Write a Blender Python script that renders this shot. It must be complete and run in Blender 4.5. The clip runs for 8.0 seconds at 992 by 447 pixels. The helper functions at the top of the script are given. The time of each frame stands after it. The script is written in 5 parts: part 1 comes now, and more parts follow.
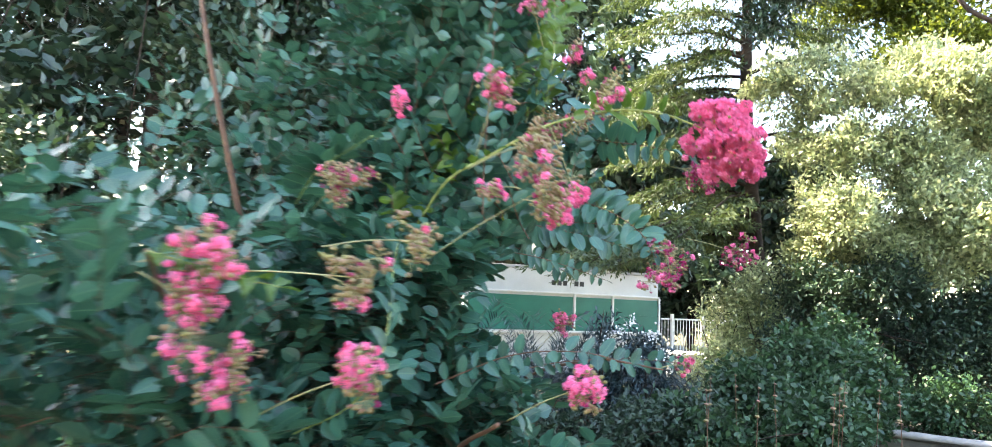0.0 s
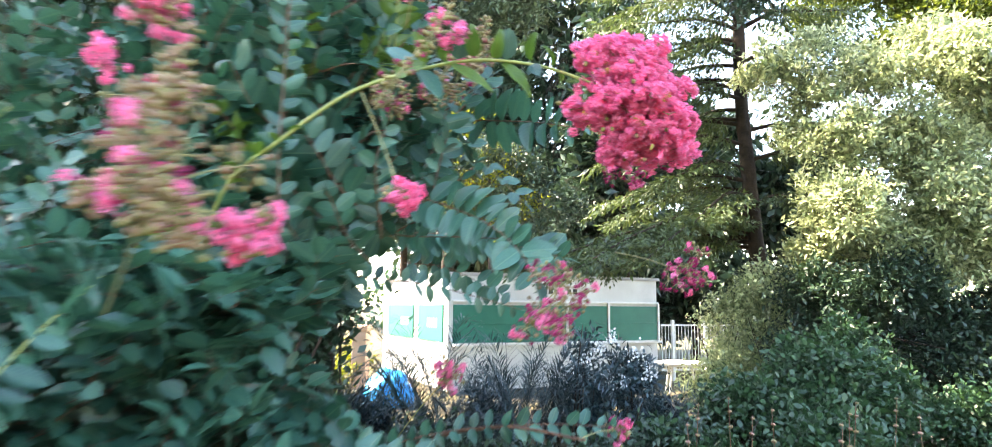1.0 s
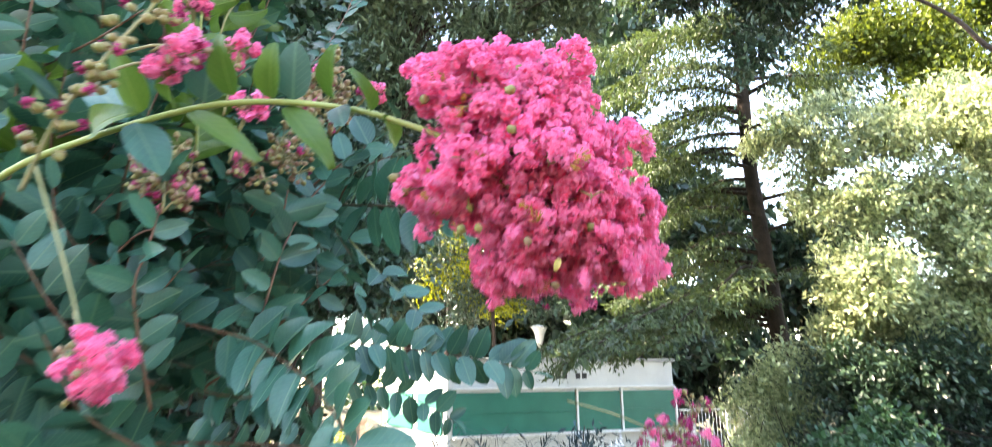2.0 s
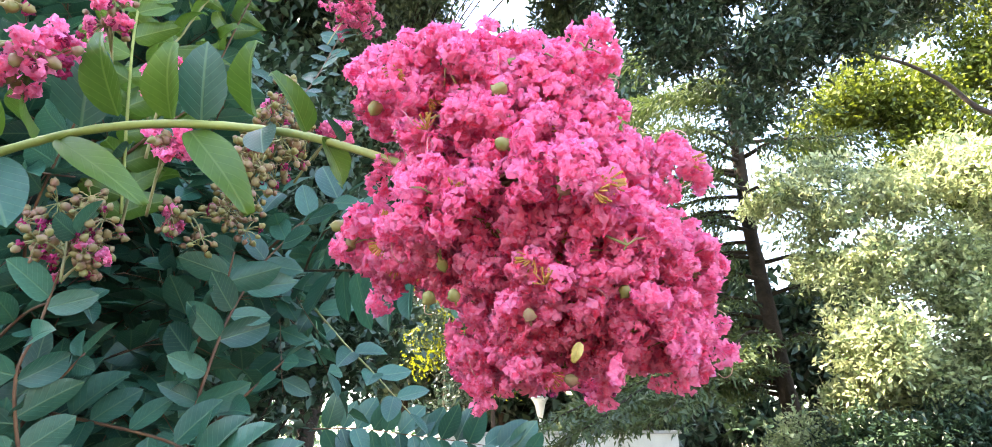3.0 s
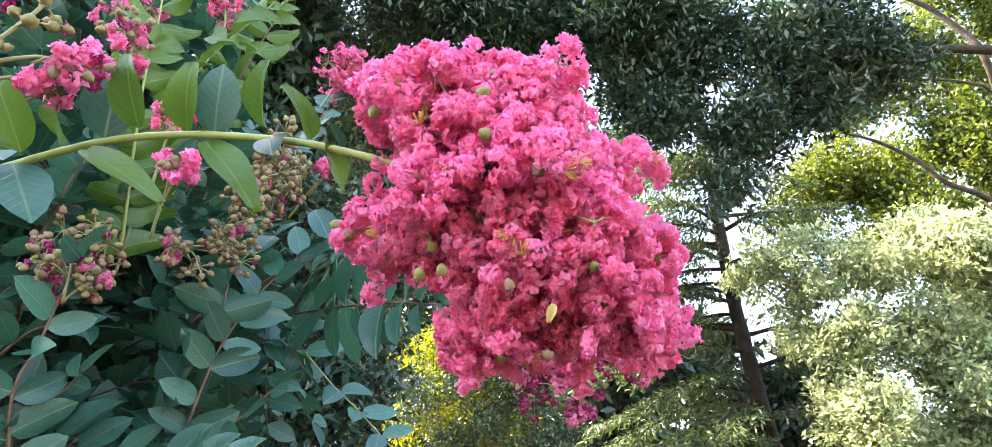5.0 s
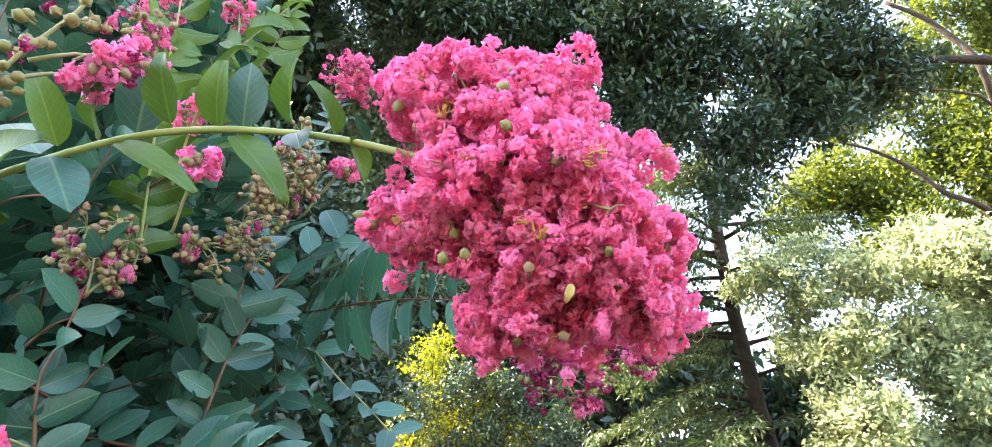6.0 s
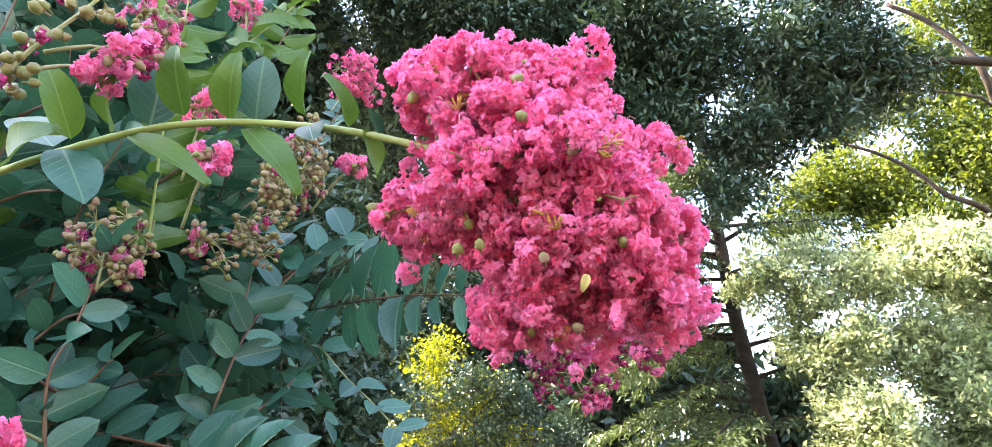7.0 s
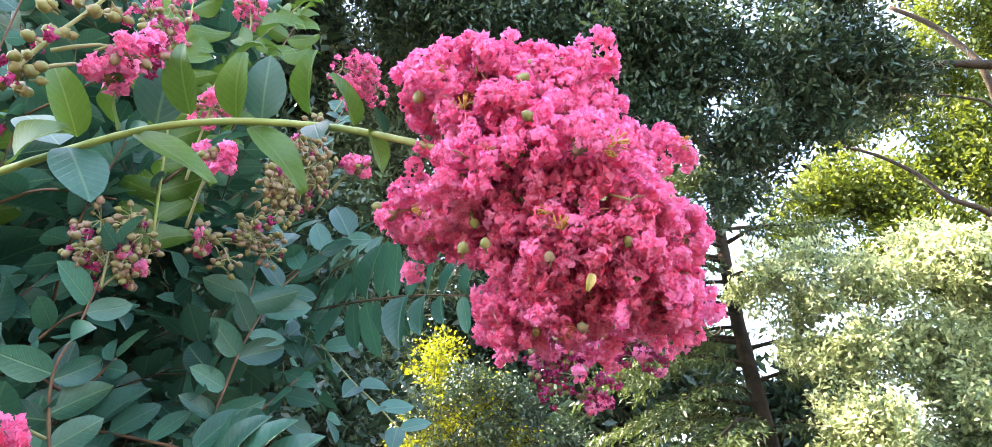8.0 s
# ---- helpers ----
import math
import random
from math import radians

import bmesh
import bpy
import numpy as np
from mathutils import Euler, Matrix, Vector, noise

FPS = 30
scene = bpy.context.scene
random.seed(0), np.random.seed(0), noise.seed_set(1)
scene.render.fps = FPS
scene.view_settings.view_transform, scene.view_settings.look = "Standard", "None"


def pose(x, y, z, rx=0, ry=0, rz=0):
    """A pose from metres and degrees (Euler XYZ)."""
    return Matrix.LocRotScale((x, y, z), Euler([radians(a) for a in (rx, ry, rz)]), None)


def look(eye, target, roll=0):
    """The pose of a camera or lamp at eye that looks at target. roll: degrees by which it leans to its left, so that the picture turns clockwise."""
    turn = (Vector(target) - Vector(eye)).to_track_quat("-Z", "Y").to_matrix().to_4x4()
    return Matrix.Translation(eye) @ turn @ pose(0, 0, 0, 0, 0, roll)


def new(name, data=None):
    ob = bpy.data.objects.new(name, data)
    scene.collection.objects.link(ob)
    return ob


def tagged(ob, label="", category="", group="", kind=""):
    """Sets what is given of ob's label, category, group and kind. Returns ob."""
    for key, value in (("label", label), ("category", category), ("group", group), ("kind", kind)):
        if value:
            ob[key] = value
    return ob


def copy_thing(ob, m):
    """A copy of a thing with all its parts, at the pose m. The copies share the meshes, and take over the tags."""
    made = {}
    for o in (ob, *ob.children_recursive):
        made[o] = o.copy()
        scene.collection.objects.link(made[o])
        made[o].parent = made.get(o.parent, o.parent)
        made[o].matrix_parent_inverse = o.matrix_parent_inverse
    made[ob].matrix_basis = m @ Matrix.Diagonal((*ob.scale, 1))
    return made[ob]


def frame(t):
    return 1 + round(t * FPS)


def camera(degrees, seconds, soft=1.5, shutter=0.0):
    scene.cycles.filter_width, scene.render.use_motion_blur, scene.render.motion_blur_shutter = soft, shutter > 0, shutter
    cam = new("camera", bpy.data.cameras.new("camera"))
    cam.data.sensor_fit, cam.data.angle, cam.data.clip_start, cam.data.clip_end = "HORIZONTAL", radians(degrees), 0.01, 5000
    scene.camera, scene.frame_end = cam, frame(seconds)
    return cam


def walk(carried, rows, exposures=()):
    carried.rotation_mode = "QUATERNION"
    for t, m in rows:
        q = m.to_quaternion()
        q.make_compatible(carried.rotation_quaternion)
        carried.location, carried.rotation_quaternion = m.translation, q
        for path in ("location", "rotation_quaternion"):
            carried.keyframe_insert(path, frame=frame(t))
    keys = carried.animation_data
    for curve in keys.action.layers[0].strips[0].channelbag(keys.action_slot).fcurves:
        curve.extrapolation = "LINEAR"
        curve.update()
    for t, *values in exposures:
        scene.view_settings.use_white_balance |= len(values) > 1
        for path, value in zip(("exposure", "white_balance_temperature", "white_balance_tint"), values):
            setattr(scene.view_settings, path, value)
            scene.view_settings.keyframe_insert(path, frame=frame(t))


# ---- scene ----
cam = camera(74.2, 8.0, soft=0.85, shutter=0.5)
PATH = [
    (0, (0.336, -0.011, 1.631), (0.103, 1.962, 1.865), 2.4),
    (0.4, (0.515, 0.343, 1.644), (0.278, 2.316, 1.869), 1.4),
    (0.5, (0.554, 0.426, 1.673), (0.309, 2.398, 1.900), 1.7),
    (0.6, (0.578, 0.507, 1.686), (0.332, 2.479, 1.908), 1.7),
    (0.8, (0.650, 0.664, 1.727), (0.397, 2.634, 1.956), 1.2),
    (1, (0.739, 0.874, 1.770), (0.483, 2.841, 2.021), 0.5),
    (1.5, (0.862, 1.292, 1.879), (0.610, 3.245, 2.231), -0.5),
    (2, (0.921, 1.594, 1.988), (0.630, 3.516, 2.461), -0.6),
    (2.2, (0.926, 1.679, 2.016), (0.632, 3.579, 2.564), -0.5),
    (3.3, (0.890, 1.829, 2.040), (0.626, 3.683, 2.743), -1.6),
    (3.5, (0.894, 1.839, 2.028), (0.632, 3.678, 2.770), -1.5),
    (4, (0.891, 1.799, 2.003), (0.652, 3.600, 2.841), -1.8),
    (4.5, (0.902, 1.791, 1.978), (0.683, 3.581, 2.844), -2.0),
    (6, (0.885, 1.765, 1.927), (0.683, 3.537, 2.833), -2.0),
    (6.5, (0.875, 1.760, 1.921), (0.672, 3.530, 2.829), -2.0),
    (7, (0.873, 1.766, 1.919), (0.670, 3.535, 2.829), -1.9),
    (7.5, (0.873, 1.765, 1.920), (0.667, 3.532, 2.834), -1.8),
    (8, (0.870, 1.766, 1.917), (0.662, 3.532, 2.832), -1.6),
]
walk(cam, [(t, look(eye, target, roll)) for t, eye, target, roll in PATH], exposures=[(0.0, 3.45, 7900, 16), (1.0, 3.55, 7900, 16), (1.6, 3.52, 7900, 16), (2.4, 3.46, 7900, 16), (4.6, 3.42, 7900, 16), (6.2, 3.52, 7900, 16), (8.0, 3.52, 7900, 16)])

# ---- sky and sun ----
SUN = Vector((-0.62, 0.1, 0.74)).normalized()
world = bpy.data.worlds.new("world")
scene.world = world
world.use_nodes = True
wn = world.node_tree.nodes
sky = wn.new("ShaderNodeTexSky")
sky.sky_type, sky.sun_disc = "NISHITA", False
sky.sun_elevation = math.asin(SUN.z)
sky.sun_rotation = math.atan2(SUN.x, SUN.y)
sky.air_density, sky.dust_density, sky.ozone_density = 1.1, 0.6, 2.0
wn["Background"].inputs["Strength"].default_value = 0.15
world.node_tree.links.new(sky.outputs["Color"], wn["Background"].inputs["Color"])
sun_data = bpy.data.lights.new("sun", "SUN")
sun_data.energy, sun_data.angle, sun_data.color = 4.6, radians(0.53), (1.0, 0.93, 0.82)
sun_lamp = new("sun", sun_data)
sun_lamp.matrix_world = look(SUN * 60, (0, 0, 0))


# ---- materials ----
def node_material(name):
    m = bpy.data.materials.new(name)
    m.use_nodes = True
    n, l = m.node_tree.nodes, m.node_tree.links
    return m, n, l, n["Principled BSDF"]


def mixed(n, l, fac, a, b, kind="MIX"):
    """A colour mix node; fac, a and b are sockets or values."""
    x = n.new("ShaderNodeMix")
    x.data_type, x.blend_type = "RGBA", kind
    for key, v in ((0, fac), (6, a), (7, b)):
        if hasattr(v, "is_output"):
            l.new(v, x.inputs[key])
        elif key == 0:
            x.inputs[0].default_value = v
        else:
            x.inputs[key].default_value = (*v, 1)
    return x.outputs[2]


def sums(n, l, op, a, b=None, c=None):
    x = n.new("ShaderNodeMath")
    x.operation = op
    for i, v in enumerate((a, b, c)):
        if v is None:
            continue
        if hasattr(v, "is_output"):
            l.new(v, x.inputs[i])
        else:
            x.inputs[i].default_value = v
    return x.outputs[0]


def spread(n, l, v, lo, hi):
    x = n.new("ShaderNodeMapRange")
    l.new(v, x.inputs[0])
    x.inputs[1].default_value, x.inputs[2].default_value = lo, hi
    return x.outputs[0]


def noise_value(n, l, scale, detail=4.0, coords=None, rough=0.55):
    x = n.new("ShaderNodeTexNoise")
    x.inputs["Scale"].default_value, x.inputs["Detail"].default_value, x.inputs["Roughness"].default_value = scale, detail, rough
    if coords is not None:
        l.new(coords, x.inputs["Vector"])
    return x.outputs[0]


def chance(n, l):
    """A number from 0 to 1 that differs from object to object and from piece to piece."""
    a = n.new("ShaderNodeObjectInfo").outputs["Random"]
    b = n.new("ShaderNodeNewGeometry").outputs["Random Per Island"]
    return sums(n, l, "FRACT", sums(n, l, "MULTIPLY_ADD", b, 1.0, a))


def leaf_material(name, dark, light, vein, gloss=0.4, through_light=0.35, veins=True, glow=(1.0, 1.0, 0.35), spec=0.5):
    m, n, l, p = node_material(name)
    tex = n.new("ShaderNodeTexCoord")
    r = chance(n, l)
    col = mixed(n, l, r, dark, light)
    blotch = noise_value(n, l, 9.0, 3.0, tex.outputs["UV"])
    col = mixed(n, l, sums(n, l, "MULTIPLY", spread(n, l, blotch, 0.45, 0.8), 0.35), col, tuple(0.55 * c for c in dark))
    if veins:
        sep = n.new("ShaderNodeSeparateXYZ")
        l.new(tex.outputs["UV"], sep.inputs[0])
        across = sums(n, l, "ABSOLUTE", sums(n, l, "SUBTRACT", sep.outputs[0], 0.5))
        rib = spread(n, l, across, 0.035, 0.012)
        side = sums(n, l, "FRACT", sums(n, l, "MULTIPLY", sums(n, l, "MULTIPLY_ADD", across, -0.62, sep.outputs[1]), 8.5))
        side = spread(n, l, sums(n, l, "ABSOLUTE", sums(n, l, "SUBTRACT", side, 0.5)), 0.09, 0.02)
        lines = sums(n, l, "MAXIMUM", rib, sums(n, l, "MULTIPLY", side, 0.4))
        col = mixed(n, l, sums(n, l, "MULTIPLY", lines, 0.42), col, vein)
        bump = n.new("ShaderNodeBump")
        bump.inputs["Strength"].default_value, bump.inputs["Distance"].default_value = 0.5, 0.0008
        l.new(lines, bump.inputs["Height"])
        bump.invert = True
        l.new(bump.outputs[0], p.inputs["Normal"])
    l.new(col, p.inputs["Base Color"])
    p.inputs["Roughness"].default_value = gloss
    p.inputs["Specular IOR Level"].default_value = spec
    t = n.new("ShaderNodeBsdfTranslucent")
    l.new(mixed(n, l, 1.0, mixed(n, l, 0.5, col, light), tuple(min(1, 1.9 * g) for g in glow), "MULTIPLY"), t.inputs["Color"])
    s = n.new("ShaderNodeMixShader")
    s.inputs[0].default_value = through_light
    l.new(p.outputs[0], s.inputs[1])
    l.new(t.outputs[0], s.inputs[2])
    l.new(s.outputs[0], n["Material Output"].inputs["Surface"])
    return m


def plain_material(name, a, b, scale=8.0, rough=0.7, bump=0.3, metal=0.0, fine=60.0, depth=0.004, spec=0.4):
    """A surface between two colours: stains, grain and relief."""
    m, n, l, p = node_material(name)
    tex = n.new("ShaderNodeTexCoord")
    big = noise_value(n, l, scale, 5.0, tex.outputs["Object"])
    small = noise_value(n, l, fine, 3.0, tex.outputs["Object"])
    col = mixed(n, l, spread(n, l, big, 0.35, 0.68), a, b)
    col = mixed(n, l, sums(n, l, "MULTIPLY", spread(n, l, small, 0.4, 0.75), 0.25), col, tuple(0.6 * c for c in a))
    l.new(col, p.inputs["Base Color"])
    p.inputs["Roughness"].default_value, p.inputs["Metallic"].default_value = rough, metal
    p.inputs["Specular IOR Level"].default_value = spec
    h = n.new("ShaderNodeBump")
    h.inputs["Strength"].default_value, h.inputs["Distance"].default_value = bump, depth
    l.new(sums(n, l, "MULTIPLY_ADD", small, 0.5, big), h.inputs["Height"])
    l.new(h.outputs[0], p.inputs["Normal"])
    return m


def petal_material(name, a, b, through_light=0.4):
    m, n, l, p = node_material(name)
    tex = n.new("ShaderNodeTexCoord")
    r = chance(n, l)
    col = mixed(n, l, r, a, b)
    # lighter specks stand in for light caught on the crimped petal edges
    grain = noise_value(n, l, 380.0, 2.0, tex.outputs["Object"])
    col = mixed(n, l, sums(n, l, "MULTIPLY", spread(n, l, grain, 0.42, 0.66), 0.55), col, tuple(min(1, 1.3 * c) for c in b))
    l.new(col, p.inputs["Base Color"])
    p.inputs["Roughness"].default_value = 0.55
    p.inputs["Specular IOR Level"].default_value = 0.3
    t = n.new("ShaderNodeBsdfTranslucent")
    l.new(col, t.inputs["Color"])
    # fine crinkles
    h = n.new("ShaderNodeBump")
    h.inputs["Strength"].default_value, h.inputs["Distance"].default_value = 0.6, 0.001
    l.new(noise_value(n, l, 520.0, 2.0, tex.outputs["Object"]), h.inputs["Height"])
    l.new(h.outputs[0], p.inputs["Normal"])
    l.new(h.outputs[0], t.inputs["Normal"])
    s = n.new("ShaderNodeMixShader")
    s.inputs[0].default_value = through_light
    l.new(p.outputs[0], s.inputs[1])
    l.new(t.outputs[0], s.inputs[2])
    l.new(s.outputs[0], n["Material Output"].inputs["Surface"])
    return m


MYRTLE = leaf_material("myrtle_leaf", (0.009, 0.058, 0.043), (0.045, 0.16, 0.11), (0.16, 0.27, 0.14), gloss=0.37, through_light=0.22, glow=(0.75, 1.0, 0.35), spec=0.55)
MYRTLE_YOUNG = leaf_material("myrtle_young_leaf", (0.055, 0.13, 0.02), (0.10, 0.185, 0.03), (0.24, 0.33, 0.10), gloss=0.42, through_light=0.38)
DRYLEAF = leaf_material("dry_yellow_leaf", (0.5, 0.38, 0.12), (0.6, 0.46, 0.16), (0.5, 0.4, 0.2), gloss=0.5, through_light=0.3, glow=(0.5, 0.45, 0.3))
OAK = leaf_material("evergreen_oak_leaf", (0.013, 0.038, 0.025), (0.055, 0.10, 0.062), (0.1, 0.1, 0.1), gloss=0.36, through_light=0.12, veins=False)
OLIVE = leaf_material("grey_green_leaf", (0.055, 0.095, 0.055), (0.19, 0.25, 0.15), (0.1, 0.1, 0.1), gloss=0.45, through_light=0.15, veins=False)
# sun glints and the shade between leaves are put into this colour range
LAUREL_SUNLIT = leaf_material("sun_toned_laurel_leaf", (0.03, 0.085, 0.024), (0.6, 0.66, 0.37), (0.2, 0.2, 0.1), gloss=0.3, through_light=0.42, veins=False, spec=0.9, glow=(1.0, 1.0, 0.62))
# dark end of these leaf colours stands in for shade inside the crown
BRIGHT = leaf_material("plane_leaf", (0.03, 0.055, 0.012), (0.17, 0.215, 0.035), (0.2, 0.2, 0.1), gloss=0.5, through_light=0.4, veins=False)
YELLOW = leaf_material("yellow_leaf", (0.09, 0.13, 0.012), (0.29, 0.31, 0.022), (0.2, 0.2, 0.1), gloss=0.5, through_light=0.5, veins=False)
DARKLEAF = leaf_material("hedge_leaf", (0.015, 0.04, 0.025), (0.04, 0.08, 0.045), (0.1, 0.1, 0.1), gloss=0.4, through_light=0.15, veins=False)
SHRUBLEAF = leaf_material("shrub_leaf", (0.018, 0.055, 0.028), (0.05, 0.12, 0.05), (0.2, 0.2, 0.1), gloss=0.42, through_light=0.25, veins=False)
NEEDLE = leaf_material("cedar_needle", (0.03, 0.065, 0.034), (0.11, 0.155, 0.06), (0.1, 0.1, 0.1), gloss=0.55, through_light=0.25, veins=False)
SPIKY = leaf_material("dark_spiky_leaf", (0.012, 0.03, 0.036), (0.034, 0.075, 0.085), (0.1, 0.1, 0.1), gloss=0.4, through_light=0.08, veins=False)
GRASS = leaf_material("dry_grass_blade", (0.10, 0.12, 0.03), (0.26, 0.24, 0.08), (0.2, 0.2, 0.1), gloss=0.6, through_light=0.3, veins=False)
GREENSTEM = plain_material("green_stem", (0.22, 0.27, 0.07), (0.32, 0.33, 0.10), 30, 0.5, 0.4, fine=300, depth=0.0006)
REDSTEM = plain_material("red_brown_stem", (0.095, 0.042, 0.026), (0.18, 0.085, 0.045), 40, 0.55, 0.4, fine=300, depth=0.0006)
PALESTEM = plain_material("pale_stalk", (0.30, 0.26, 0.13), (0.24, 0.25, 0.10), 40, 0.6, 0.4, fine=300, depth=0.0005)
BARK = plain_material("bark", (0.022, 0.015, 0.011), (0.058, 0.037, 0.026), 5, 0.9, 1.0, fine=26, depth=0.03)
PINK = petal_material("pink_petal", (0.99, 0.145, 0.33), (0.99, 0.345, 0.58), 0.64)
WINE = petal_material("faded_wine_petal", (0.17, 0.012, 0.065), (0.45, 0.03, 0.14), 0.3)
WHITEPETAL = petal_material("white_petal", (0.7, 0.72, 0.7), (0.82, 0.82, 0.8), 0.3)
THREAD = plain_material("pale_pink_thread", (0.75, 0.35, 0.38), (0.7, 0.45, 0.4), 90, 0.6, 0.2)
GOLD = plain_material("yellow_stamen", (0.5, 0.27, 0.05), (0.45, 0.2, 0.06), 90, 0.6, 0.2)
CAPSULE = plain_material("seed_capsule", (0.20, 0.17, 0.06), (0.27, 0.12, 0.10), 45, 0.55, 0.4, fine=240, depth=0.0008)
CAPSULE_GREEN = plain_material("green_seed_capsule", (0.18, 0.18, 0.05), (0.27, 0.18, 0.08), 60, 0.5, 0.3, fine=300, depth=0.0006)
SOIL = plain_material("soil_and_litter", (0.045, 0.034, 0.02), (0.09, 0.085, 0.035), 0.7, 0.95, 0.8, fine=9, depth=0.03)
GRAVEL = plain_material("gravel_path", (0.12, 0.10, 0.085), (0.2, 0.18, 0.15), 2.0, 0.95, 0.6, fine=70, depth=0.01)
KERBSTONE = plain_material("concrete_kerb", (0.26, 0.25, 0.23), (0.38, 0.36, 0.33), 4, 0.9, 0.4)
WHITEWALL = plain_material("white_painted_wall", (0.56, 0.56, 0.54), (0.68, 0.68, 0.66), 1.5, 0.6, 0.15)
GREENBOARD = plain_material("green_shutter_paint", (0.0, 0.13, 0.09), (0.004, 0.165, 0.115), 2.0, 0.45, 0.1)
WHITEMETAL = plain_material("white_enamel", (0.72, 0.72, 0.70), (0.8, 0.8, 0.78), 6, 0.4, 0.1)
BLACKPAINT = plain_material("black_lettering", (0.015, 0.015, 0.015), (0.03, 0.03, 0.03), 6, 0.6, 0.1)
PALEPAINT = plain_material("pale_lettering", (0.6, 0.75, 0.7), (0.68, 0.8, 0.75), 6, 0.6, 0.1)
BLUETARP = plain_material("blue_tarpaulin", (0.0, 0.32, 0.80), (0.01, 0.42, 0.90), 3, 0.4, 0.4, fine=20, depth=0.02)
TERRACOTTA = plain_material("pinkish_plaster", (0.42, 0.27, 0.2), (0.55, 0.38, 0.3), 3, 0.85, 0.4)
ROOF = plain_material("grey_roof_felt", (0.3, 0.3, 0.29), (0.4, 0.4, 0.38), 3, 0.85, 0.3)


# ---- shaping helpers ----
def unit(v):
    v = np.asarray(v, float)
    return v / np.maximum(np.linalg.norm(v, axis=-1, keepdims=True), 1e-9)


def mesh_from(name, verts, tris, uvs=None, material=None, smooth=True):
    me = bpy.data.meshes.new(name)
    verts, tris = np.asarray(verts, np.float32), np.asarray(tris, np.int32)
    me.vertices.add(len(verts))
    me.vertices.foreach_set("co", verts.ravel())
    me.loops.add(tris.size)
    me.loops.foreach_set("vertex_index", tris.ravel())
    me.polygons.add(len(tris))
    me.polygons.foreach_set("loop_start", np.arange(0, tris.size, 3, dtype=np.int32))
    if smooth:
        me.polygons.foreach_set("use_smooth", np.ones(len(tris), bool))
    if uvs is not None:
        me.uv_layers.new(name="UVMap").data.foreach_set("uv", np.asarray(uvs, np.float32)[tris.ravel()].ravel())
    if material:
        me.materials.append(material)
    me.update()
    return me


def attach(ob, parent):
    if parent is not None:
        ob.parent = parent
        if parent.parent is None:
            ob.matrix_parent_inverse = Matrix.Translation(-parent.location)
    return ob


def part(name, bm, material, parent, label=""):
    """One mesh object out of a bmesh (or mesh), under a thing or a part; the thing's origin is in the world's."""
    if isinstance(bm, bmesh.types.BMesh):
        me = bpy.data.meshes.new(name)
        bm.to_mesh(me)
        bm.free()
        me.materials.append(material)
    else:
        me = bm
    ob = attach(new(name, me), parent)
    return tagged(ob, label)


def thing(name, label, category, group="", at=(0, 0, 0), kind=""):
    ob = new(name)
    ob.empty_display_size = 0.1
    ob.location = at
    return tagged(ob, label, category, group, kind)


def leaf_template(rows, fold=0.25, curl=0.0, wave=0.0, shape=1.0, bend=0.0, turn=0.0):
    """A leaf 1 long and 1 wide along y: rib, two margins. Returns verts, tris and uvs."""
    v, u = [(0, 0, 0)], [(0.5, 0)]
    for i in range(1, rows):
        y = i / rows
        w = 0.5 * math.sin(math.pi * y ** 0.85) ** (0.58 * shape)
        z = -curl * y * y - bend * y ** 5
        k = turn * y * y + wave * math.sin(9 * y)
        for sx in (-1, 0, 1):
            v.append((sx * w, y, z + abs(sx) * w * fold + sx * k * w))
            u.append((0.5 + 0.5 * sx * w * 2, y))
    v.append((0, 1 - 0.3 * abs(bend), -curl - bend))
    u.append((0.5, 1))
    f = [(0, 2, 1), (0, 3, 2)]
    for i in range(rows - 2):
        a = 1 + 3 * i
        for k in (0, 1):
            f += [(a + k, a + k + 1, a + k + 4), (a + k, a + k + 4, a + k + 3)]
    a, e = 1 + 3 * (rows - 2), len(v) - 1
    f += [(a, a + 1, e), (a + 1, a + 2, e)]
    return np.array(v, float), np.array(f), np.array(u, float)


SIMPLE = (np.array([(0, 0, 0), (-0.5, 0.45, 0.12), (0.5, 0.45, 0.12), (0, 1, 0)], float), np.array([(0, 3, 1), (0, 2, 3)]), np.array([(0.5, 0), (0, 0.45), (1, 0.45), (0.5, 1)], float))
MIDDLE = leaf_template(3, fold=0.22, curl=0.12)
FINE = leaf_template(4, fold=0.25, curl=0.2, wave=0.04)


def scattered(name, template, at, along, face, length, width, material):
    """One mesh of many leaves: each grows from a place along a direction, its upper side to a face direction."""
    v, f, u = template
    y = unit(along)
    x = unit(np.cross(y, face))
    z = np.cross(x, y)
    n = len(at)
    L, W = np.broadcast_to(length, (n,))[:, None, None], np.broadcast_to(width, (n,))[:, None, None]
    pts = np.asarray(at)[:, None] + v[None, :, 0:1] * W * x[:, None] + v[None, :, 1:2] * L * y[:, None] + v[None, :, 2:3] * W * z[:, None]
    tris = f[None] + (np.arange(n) * len(v))[:, None, None]
    return mesh_from(name, pts.reshape(-1, 3), tris.reshape(-1, 3), np.tile(u, (n, 1)), material)


